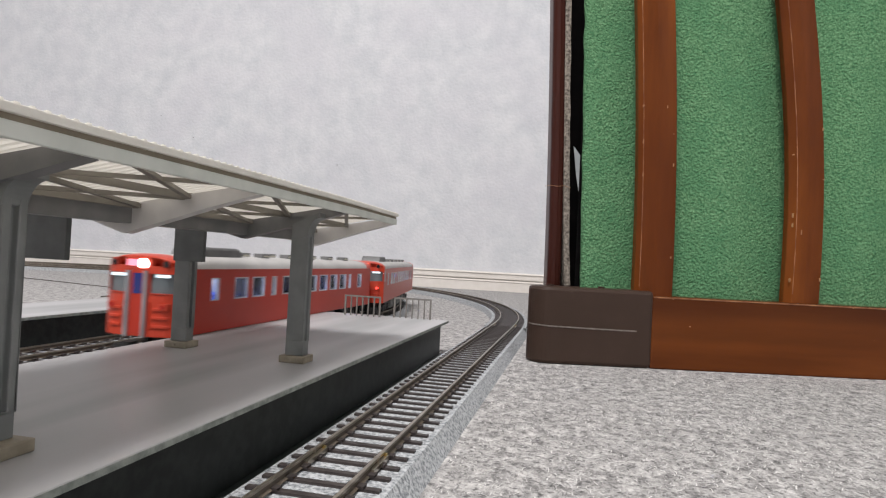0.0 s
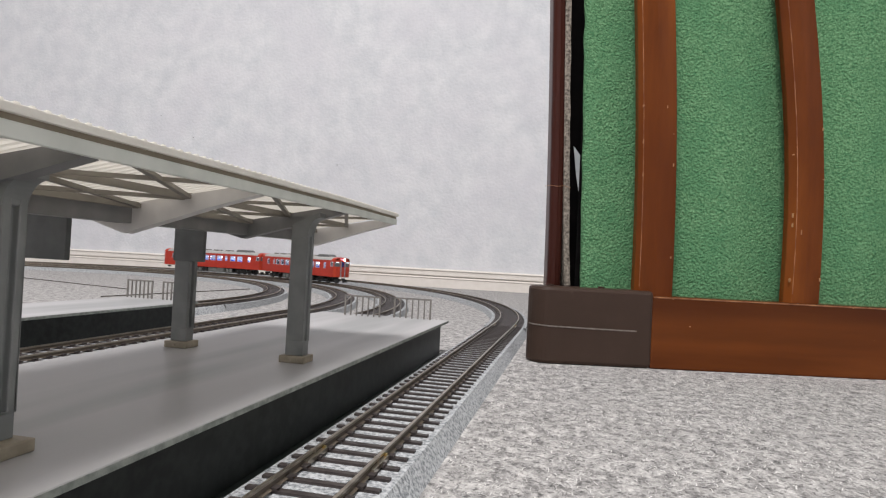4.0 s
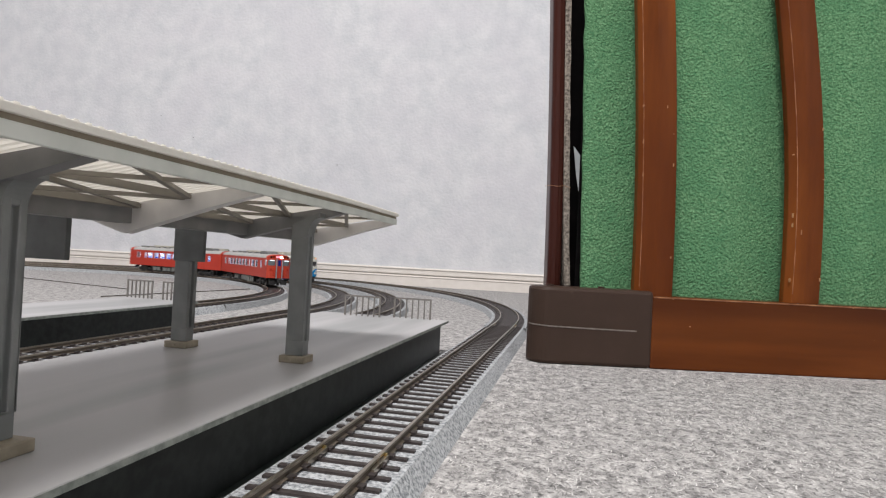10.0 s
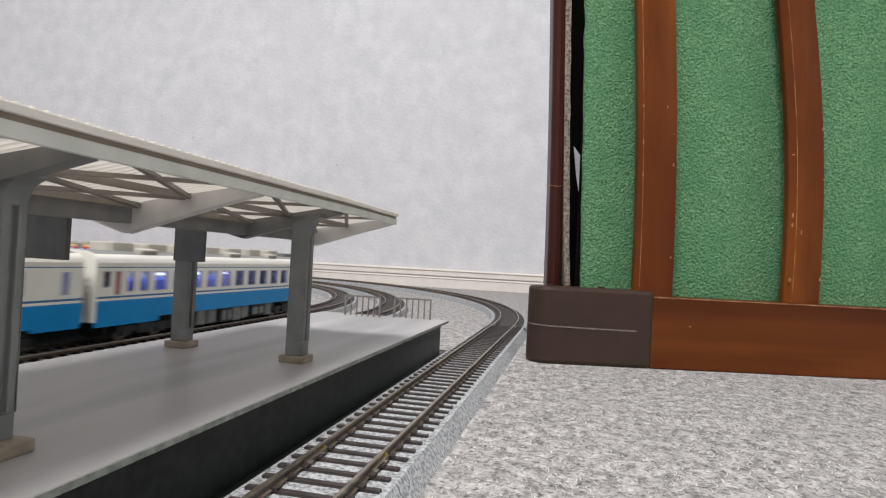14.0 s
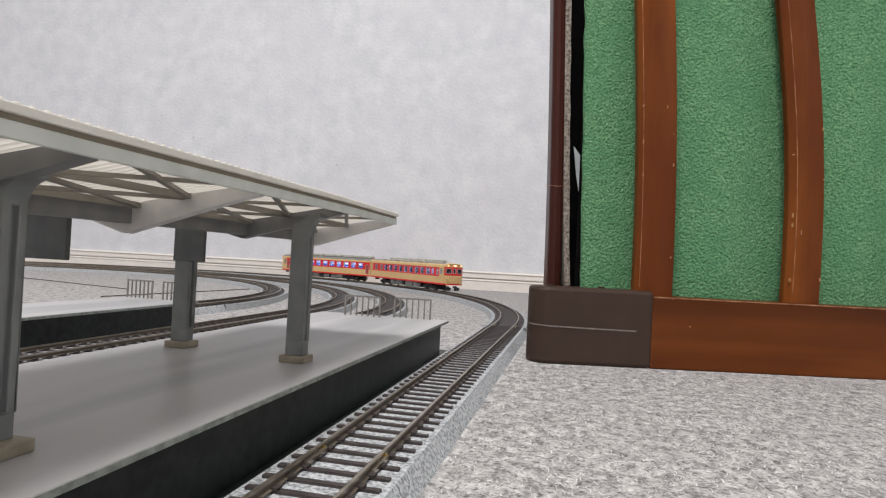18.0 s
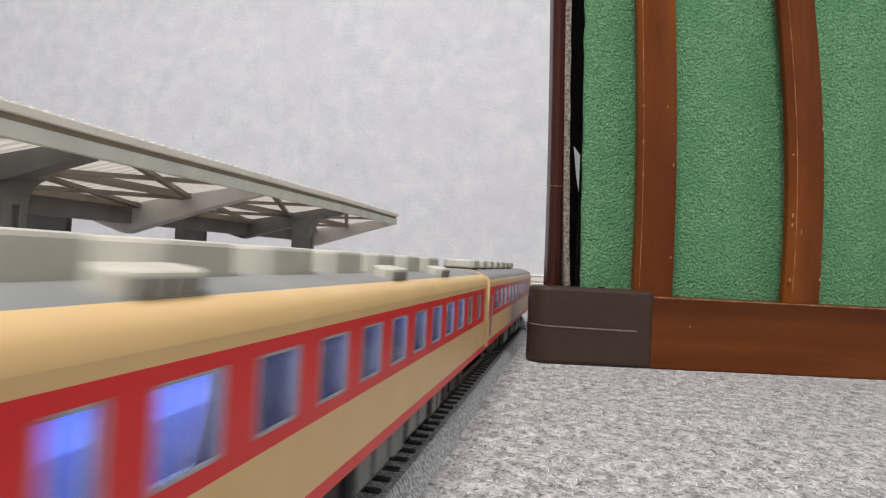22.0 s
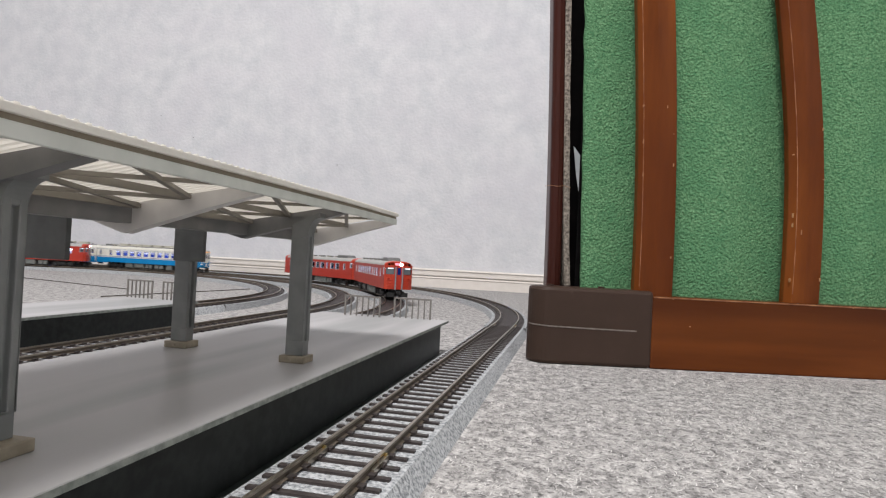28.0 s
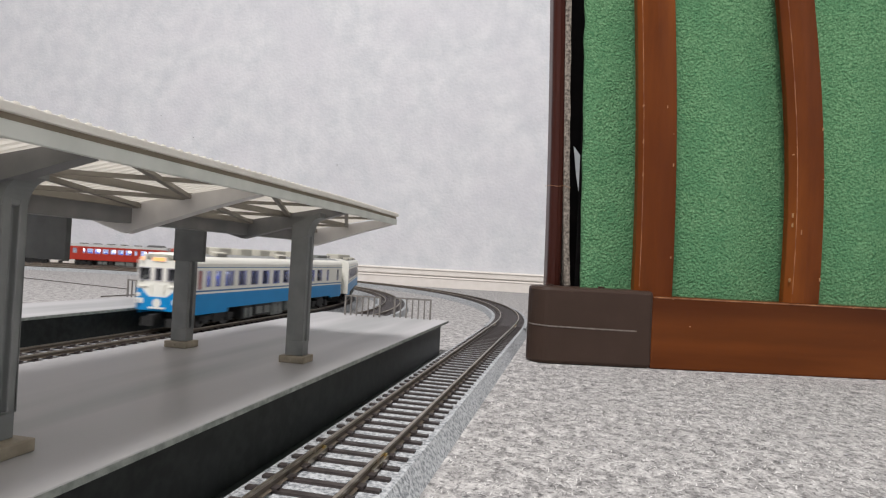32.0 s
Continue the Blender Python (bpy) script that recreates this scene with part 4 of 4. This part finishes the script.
            w.disc((0, by + q, 5.35), 1.2, 22, 0, M_UNDER, 8)
            part("wheelset", w, bg)
            for sgn in (-1, 1):
                part("axle_box", Solid().box(sgn * 12.9 - 1.5, sgn * 12.9 + 1.5, by + q - 3, by + q + 3, 3.2, 8.4, M_UNDER, c=0.8), bg)
    part("chassis_block", Solid().box(-5.9, 5.9, -57.5, 57.5, 2.8, SILL - 0.4, M_UNDER, c=0.8), e, "black chassis block")
    rnd = random.Random(style + str(cab))
    y = -54.0
    while y < 48:
        w = rnd.choice((9, 13, 17, 22))
        for sgn in (-1, 1):
            h = rnd.uniform(2.2, 4.4)
            a, b = sorted((sgn * 6, sgn * rnd.uniform(14.8, 16.4)))
            ub = part("underfloor_box", Solid().box(a, b, y, y + w, h, SILL - 0.4, rnd.choice((M_UNDER, M_UNDERG, M_UNDERG)), c=0.8), e)
            if w > 12:
                x = b if sgn > 0 else a
                for q in range(2):
                    part("lid", Solid().box(*sorted((x, x + sgn * 0.5)), y + 1.5 + q * w / 2, y + w / 2 - 1 + q * w / 2, h + 1, SILL - 2, M_UNDERG), ub)
        y += w + rnd.uniform(2, 5)
    for yy in (y0 - 2.5, y1 + 2.5):
        part("coupler", Solid().box(-2.2, 2.2, yy - 3.5, yy + 3.5, 7.0, 10.5, M_UNDER, c=0.8), e)
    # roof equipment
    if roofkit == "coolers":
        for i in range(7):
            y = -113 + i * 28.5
            # inset slab, dark to paint the shade below the cooler
            part("cooler_base", Solid().box(-6.6, 6.6, y - 8.2, y + 8.2, TOPZ - 1.6, TOPZ + 0.5, M_VENT), e, "dark inset slab standing in for shade under the cooler")
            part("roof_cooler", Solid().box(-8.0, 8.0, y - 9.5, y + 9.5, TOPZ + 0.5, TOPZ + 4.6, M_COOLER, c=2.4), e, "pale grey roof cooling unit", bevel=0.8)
    elif roofkit == "mixed":
        for i in range(7):
            y = -91 + i * 26.5
            part("roof_cooler", Solid().box(-7.5, 7.5, y - 9.5, y + 9.5, TOPZ - 1.6, TOPZ + 4.4, M_COOLER, c=2.2), e, "pale grey roof cooling unit", bevel=0.7)
        for sx, ys_v in ((11.8, (-80.0, 3.5, 55.0)), (-11.8, (-52.0, 30.0, 82.0))):
            for y in ys_v:
                v = part("ventilator", Solid().box(-2.7, 2.7, -7.2, 7.2, -3.2, 1.7, M_COOLER, c=1.5), e, "pale ventilator hood", bevel=0.5)
                v.matrix_basis = pose(sx * MM, y * MM, (TOPZ - 0.4) * MM, 0, math.copysign(9, sx), 0)
                for q in (-4.5, -1.5, 1.5, 4.5):
                    part("louvre", Solid().box(math.copysign(2.5, sx) - 0.4, math.copysign(2.5, sx) + 0.4, q - 0.9, q + 0.9, -0.9, 1.0, M_VENT), v)
        if style == "blue":
            part("roof_box", Solid().box(-6.5, 6.5, 88, 112, TOPZ - 1.6, TOPZ + 2.6, M_UNDERG, c=2.0), e, "low grey roof box", bevel=0.8)
        part("horn", Solid().disc((-4, -108, TOPZ + 0.6), 1.0, 3.5, 2, M_VENT), e)
    else:
        s = Solid().prism_x([(-92, TOPZ - 1.5), (-89, TOPZ + 3.0), (-86, TOPZ + 4.0), (-60, TOPZ + 4.0), (-57, TOPZ + 3.0), (-54, TOPZ - 1.5)], -8.5, 8.5, M_VENT)
        part("roof_cooler", s, e, "dark grey roof cooling unit", bevel=1.2)
        part("cooler_base", Solid().box(-9.5, 9.5, -104, -50, TOPZ - 2.2, TOPZ - 0.4, M_VENT), e)
        for i in range(5):
            for sx in (-6.2, 6.2):
                y = -32 + i * 30
                v = part("ventilator", Solid().box(sx - 3.0, sx + 3.0, y - 4.6, y + 4.6, TOPZ - 1.6, TOPZ + 2.0, M_VENT, c=0.8), e, bevel=0.4)
                part("louvre", Solid().box(sx - 3.2, sx + 3.2, y - 3.2, y + 3.2, TOPZ + 0.1, TOPZ + 1.1, M_COOLER), v)
    return e


def build_cab(e, style, y0, front, lit, fall, tail=False):
    """The driver's end: rounded front wall with openings, door, lamps, signs and gear."""
    panels = []

    def wall(x0, x1, a, b, m, out=0.0, solid=None):
        k = 8
        fr = [(x0 + (x1 - x0) * i / k) for i in range(k + 1)]
        p = [(x, y0 + nose(x, fall) - out) for x in fr] + [(x, y0 + nose(x, fall) + 1.5) for x in reversed(fr)]
        if solid is None:
            solid = Solid()
            panels.append(solid)
        solid.prism_z(p, a, b, m)

    def face(x):
        return y0 + nose(x, fall)

    if style == "red":
        z0, z1 = 30.2, 39.2
        holes = ((-16.7, -5.4), (5.4, 16.7))
        wall(-HW, HW, SILL, z0, M_REDF)
        for a, b in ((-HW, -16.7), (-5.4, 5.4), (16.7, HW)):
            wall(a, b, z0, z1, M_REDF)
        wall(-HW, HW, z1, EAVE + 1, M_REDF)
    elif style == "cream":
        z0, z1 = 30.4, 38.2
        holes = ((-15.6, -5.4), (-2.6, 2.6), (5.4, 15.6))
        wall(-HW, HW, SILL - 0.6, 14.2, M_BAND)
        wall(-HW, HW, 14.2, 27.2, M_CREAM)
        wall(-HW, HW, 27.2, z0, M_BAND, 0.15)
        for a, b in ((-HW, -15.6), (-5.4, -2.6), (2.6, 5.4), (15.6, HW)):
            wall(a, b, z0, z1, M_BAND, 0.15)
        wall(-HW, HW, z1, 40.6, M_BAND, 0.15)
        wall(-HW, HW, 40.6, EAVE + 1.2, M_CREAM)
    else:
        z0, z1 = 29.8, 37.8
        holes = ((-15.2, -5.4), (-2.8, 2.8), (5.4, 15.2))
        wall(-HW, HW, SILL, z0, M_WHITE)
        for a, b in ((-HW, -15.2), (-5.4, -2.8), (2.8, 5.4), (15.2, HW)):
            wall(a, b, z0, z1, M_WHITE)
        wall(-HW, HW, z1, EAVE + 1.2, M_WHITE)
        # blue apron that rises towards the corners
        ap = Solid()
        xs = [-HW + 2 * HW * i / 24 for i in range(25)]
        vs = []
        for x in xs:
            up = 20.4 + 4.6 * min(1, max(0, (abs(x) - 6) / 6))
            y = face(x) - 0.3
            vs += [(x, y, SILL - 0.1), (x, y, up), (x, y + 1.0, up), (x, y + 1.0, SILL - 0.1)]
        fs = [(4 * i + a, 4 * i + (a + 1) % 4, 4 * i + 4 + (a + 1) % 4, 4 * i + 4 + a) for i in range(24) for a in range(4)]
        ap.add(vs, fs + [(0, 1, 2, 3), (96, 97, 98, 99)], M_BLUE)
        panels.append(ap)
    cab = part("cab_front", panels[0], e)
    for q in panels[1:]:
        part("front_panel", q, cab)
    for a, b in holes:
        g = Solid()
        wall(a - 0.3, b + 0.3, z0 - 0.3, z1 + 0.3, M_GLASSL if style == "red" else M_GLASSD, -1.0, g)
        w = part("cab_window", g, cab, "dark cab window")
        fr = Solid()
        t = 0.35 if style == "red" else 0.55
        for p in ((a, b, z0, z0 + t), (a, b, z1 - t, z1), (a, a + t, z0, z1), (b - t, b, z0, z1)):
            wall(*p, M_REDF if style == "red" else M_SASHD, 0.25, fr)
        part("window_frame", fr, w)
        if b - a > 6 and style != "red":
            x = (a + b) / 2
            part("wiper", Solid().bar((x - 1.5, face(x) - 0.6, z0 - 1.0), (x + 2.5, face(x) - 0.6, z0 + 3.4), 0.5, 0.5, M_UNDERG), w)
    if style == "red":
        d = Solid().box(-3.6, 3.6, y0 - 0.1, y0 + 0.6, SILL + 0.5, 39.6, M_RED)
        door = part("gangway_door", d, cab, "red gangway door in a grey frame")
        part("door_window", Solid().box(-2.2, 2.2, y0 - 0.25, y0, z0, z1 - 0.4, M_GLASSB), door)
        for sgn in (-1, 1):
            f = Solid().box(*sorted((sgn * 3.6, sgn * 5.0)), y0 - 1.4, y0 + 0.2, SILL - 0.4, 39.9, M_DOORW)
            part("door_frame", f, cab, "grey door frame post")
            for z in (16.0, 19.6, 23.2):
                q = Solid()
                wall(*sorted((sgn * 7.5, sgn * 14.6)), z, z + 1.2, M_REDF, 0.55, q)
                part("step", q, cab, bevel=0.2)
            part("handrail", Solid().box(*sorted((sgn * 6.0, sgn * 6.6)), y0 - 0.9, y0 + 0.2, 15, 27, M_REDF), cab)
            tb = part("tail_light_box", Solid().box(*sorted((sgn * 10.2, sgn * 14.6)), y0 + 0.2, y0 + 2.8, 23.6, 26.4, M_REDF, c=0.3), cab)
            part("tail_light", Solid().disc((sgn * 12.4, y0 + 0.1, 24.9), 0.9, 0.5, 1, G_TAILON if tail and sgn > 0 else G_TAIL), tb)
            hl = part("headlight_ring", Solid().disc((sgn * 12.6, y0 + 3.0, 43.0), 2.0, 4.0, 1, M_REDF, 18), cab)
            part("headlight", Solid().disc((sgn * 12.6, y0 + 0.9, 43.0), 1.45, 0.5, 1, M_BLACK, 18), hl, "unlit round headlight")
            if lit:
                x = sgn * 10.7
                part("cab_light", Solid().box(x - 3.0, x + 3.6, face(x) + 0.5, face(x) + 0.8, z1 - 1.9, z1 - 0.7, G_BAR), cab, "lit cab light")
                x = sgn * (HW - 0.75)
                part("cab_light", Solid().box(x - 0.15, x + 0.15, y0 + 3.4, y0 + 9.0, z1 - 2.3, z1 - 1.1, G_BAR), cab)
        box = part("lamp_housing", Solid().box(-6.6, 6.6, y0 - 0.2, y0 + 6, 40.2, 45.8, M_REDF, c=0.8), cab, bevel=0.5)
        if lit:
            part("headlight_glow", Solid().disc((2.6, y0 - 0.5, 43.0), 1.9, 0.6, 1, G_LAMP, 18), box, "glaring white lamp")
        part("destination_sign", Solid().box(-5.4, 0.4, y0 - 0.5, y0 - 0.1, 41.8, 44.6, G_PINK if lit else M_DOORW), box, "pink lit sign box")
    elif style == "cream":
        for sgn in (-1, 1):
            x = sgn * 12.2
            hl = part("headlight_ring", Solid().disc((x, face(x) + 1.6, 42.8), 1.9, 4.4, 1, M_CREAM, 20), cab, bevel=0.3)
            part("headlight", Solid().disc((x, face(x) - 0.65, 42.8), 1.3, 0.4, 1, G_YELLOW, 20), hl, "lit warm headlight")
            x = sgn * 14.0
            tl = part("tail_light_ring", Solid().disc((x, face(x) - 0.1, 20.2), 1.4, 1.8, 1, M_CREAM, 16), cab)
            part("tail_light", Solid().disc((x, face(x) - 1.1, 20.2), 0.8, 0.4, 1, M_BLACK, 12), tl)
            for x, z, r in ((11.2, 18.0, 1.0), (8.2, 16.0, 1.1), (5.5, 24.0, 0.6), (8.0, 22.6, 0.7), (12.5, 17.0, 0.9)):
                part("fitting", Solid().disc((sgn * x, face(x) - 0.4, z), r, 1.6, 1, M_CREAM, 10), cab)
        part("hose", Solid().bar((-14.4, face(14) - 0.6, 17.5), (-14.0, face(14) - 1.2, 9.0), 1.0, 1.0, M_CREAM), cab)
        part("coupler_pipe", Solid().bar((8.0, face(8) - 0.6, 20.0), (13.6, face(13) - 1.4, 11.0), 1.4, 1.4, M_CREAM), cab)
        arch = Solid()
        for j in range(10):
            a, b = math.pi * j / 10, math.pi * (j + 1) / 10
            arch.bar((3.2 * math.cos(a), y0 - 0.6, 16.0 + 3.0 * math.sin(a)), (3.2 * math.cos(b), y0 - 0.6, 16.0 + 3.0 * math.sin(b)), 1.0, 0.7, M_CREAM)
        part("hose_loop", arch, cab)
        part("step_board", Solid().box(-4.4, 4.4, y0 - 1.0, y0 + 0.4, 14.6, 15.5, M_CREAM), cab, bevel=0.2)
        for x, z, w in ((-9.6, 24.6, 1.2), (7.0, 24.2, 1.0), (-7.4, 17.4, 1.5), (-12.4, 19.2, 0.8), (12.0, 24.0, 0.5)):
            part("foot_step", Solid().box(x - w, x + w, face(x) - 0.9, face(x) + 0.5, z, z + 0.8, M_CREAM), cab, bevel=0.2)
        for x in (-4.6, 0, 4.6):
            part("fitting", Solid().disc((x, face(x) - 0.3, 28.2), 0.6, 1.0, 1, M_BAND, 10), cab)
        sb = part("sign_frame", Solid().box(-4.6, 4.6, y0 - 0.5, y0 + 4.5, 41.6, 44.4, M_CREAM, c=0.4), cab)
        part("destination_sign", Solid().box(-3.8, 3.8, y0 - 0.7, y0 - 0.4, 42.1, 43.9, G_ORANGE), sb, "orange lit sign")
        part("sign_lamp", Solid().box(-1.0, 2.0, y0 - 0.85, y0 - 0.7, 42.4, 43.7, G_LAMPW), sb)
    else:
        for sgn in (-1, 1):
            x = sgn * 11.6
            hl = part("headlight_ring", Solid().disc((x, face(x) + 1.6, 42.8), 1.9, 4.4, 1, M_WHITE, 18), cab)
            part("headlight", Solid().disc((x, face(x) - 0.7, 42.8), 1.2, 0.4, 1, G_DULL, 18), hl, "lit warm headlight")
            x = sgn * 12.6
            mk = part("marker_box", Solid().box(*sorted((sgn * 9.4, sgn * 15.6)), face(x) - 1.2, face(x) + 2.6, 16.2, 19.2, M_WHITE, c=0.8), cab)
            part("marker_light", Solid().disc((x, face(x) - 1.4, 17.7), 1.0, 0.6, 1, M_SASH, 12), mk)
            part("fitting", Solid().disc((sgn * 13.6, face(13) - 0.6, 21.2), 1.2, 1.2, 1, M_WHITE, 12), cab)
            part("handrail", Solid().box(*sorted((sgn * 4.0, sgn * 4.5)), y0 - 0.9, y0 + 0.2, 22, 27.6, M_WHITE), cab)
            part("grab_bar", Solid().box(*sorted((sgn * 7.0, sgn * 14.0)), face(10) - 0.7, face(10) + 2.0, 26.2, 26.8, M_WHITE), cab)
        part("emblem", Solid().disc((0, y0 - 0.5, 16.8), 2.6, 0.8, 1, M_WHITE, 20), cab, "round white emblem plate")
        part("step_board", Solid().box(-5.5, 5.5, y0 - 1.0, y0 + 0.4, 13.4, 14.4, M_WHITE), cab)
        sb = part("sign_frame", Solid().box(-4.8, 4.8, y0 - 0.4, y0 + 4.5, 41.2, 44.2, M_WHITE, c=0.4), cab)
        part("destination_sign", Solid().box(-4.0, 4.0, y0 - 0.6, y0 - 0.3, 41.7, 43.7, G_ORANGE), sb, "orange lit sign")
    for sgn in (-1, 1):
        part("snow_guard", Solid().box(*sorted((sgn * 4, sgn * 13)), y0 + 2, y0 + 6, 2.6, 8.0, M_UNDER, c=1.0), cab)


MOVERS = []


def train(k, style, t_ref, s_ref, speed, near_first, kits, cabs, lit, label, group):
    """near_first: True where the named end is the leading one. s_ref: that end at t_ref."""
    s_end = s_ref
    for i in range(2):
        length = LENGTHS[style][i] + (11.0 if k == 1 and i == 1 else 0.0)
        ob = build_car(style, cabs[i], lit, kits[i], lit and i == 1, length)
        tagged(ob, label, "model railcar", group)
        # the named end is the end nearest along falling s
        MOVERS.append((ob, k, s_end + length / 2, t_ref, speed))
        s_end += length + (10.0 if style == "red" else 7.0)


train(1, "red", 3.125, 859.6, 205.5, False, ("vents", "vents"), (True, True), True, "vermilion model railcar with lit windows and grey roof", "vermilion train")
train(2, "blue", 11.629, 578.6, -254.6, True, ("mixed", "mixed"), (True, False), False, "white and sky-blue model railcar", "white and blue train")
train(0, "cream", 19.413, 623.5, -242.3, True, ("mixed", "coolers"), (True, False), False, "cream model railcar with a crimson window band", "cream and crimson train")
train(3, "red", 10.033, 821.6, 273.8, False, ("vents", "vents"), (True, False), True, "vermilion model railcar with lit windows", "second vermilion train")


# small gains and losses against an even pace: seconds, mm along the track
PACES = {
    0: ((20.2, 0.0), (21.4, 4.5), (22.6, 4.5), (24.0, -2.0)),
    1: ((8.0, 0.0), (22.0, -46.0), (24.0, -9.0), (25.5, 4.0), (27.5, 0.0)),
    2: ((11.0, 0.0), (12.0, -8.0), (12.7, 0.0), (13.0, 6.0), (13.5, 4.0), (14.0, 17.0), (14.5, 14.0), (20.0, 0.0), (31.5, -2.0), (32.0, 5.0)),
    3: ((5.6, 12.0), (6.3, 12.0), (6.7, 0.0), (7.0, -7.0), (9.0, -8.0), (10.0, 0.0)),
}


def pace(k, t):
    rows = PACES[k]
    if t <= rows[0][0]:
        return rows[0][1]
    for (ta, a), (tb, b) in zip(rows, rows[1:]):
        if t <= tb:
            return a + (b - a) * (t - ta) / (tb - ta)
    return rows[-1][1]


def motions():
    for ob, k, s0, t0, v in MOVERS:
        rows = []
        for i in range(129):
            t = i * 0.25
            s = s0 + v * (t - t0)
            s += pace(k, t)
            (xa, ya), _ = on_track(k, s + 80)
            (xb, yb), _ = on_track(k, s - 80)
            a = math.degrees(math.atan2(-(xa - xb), ya - yb))
            rows.append((t, pose((xa + xb) / 2 * MM, (ya + yb) / 2 * MM, RAIL * MM, 0, 0, a)))
        walk(ob, rows)


motions()
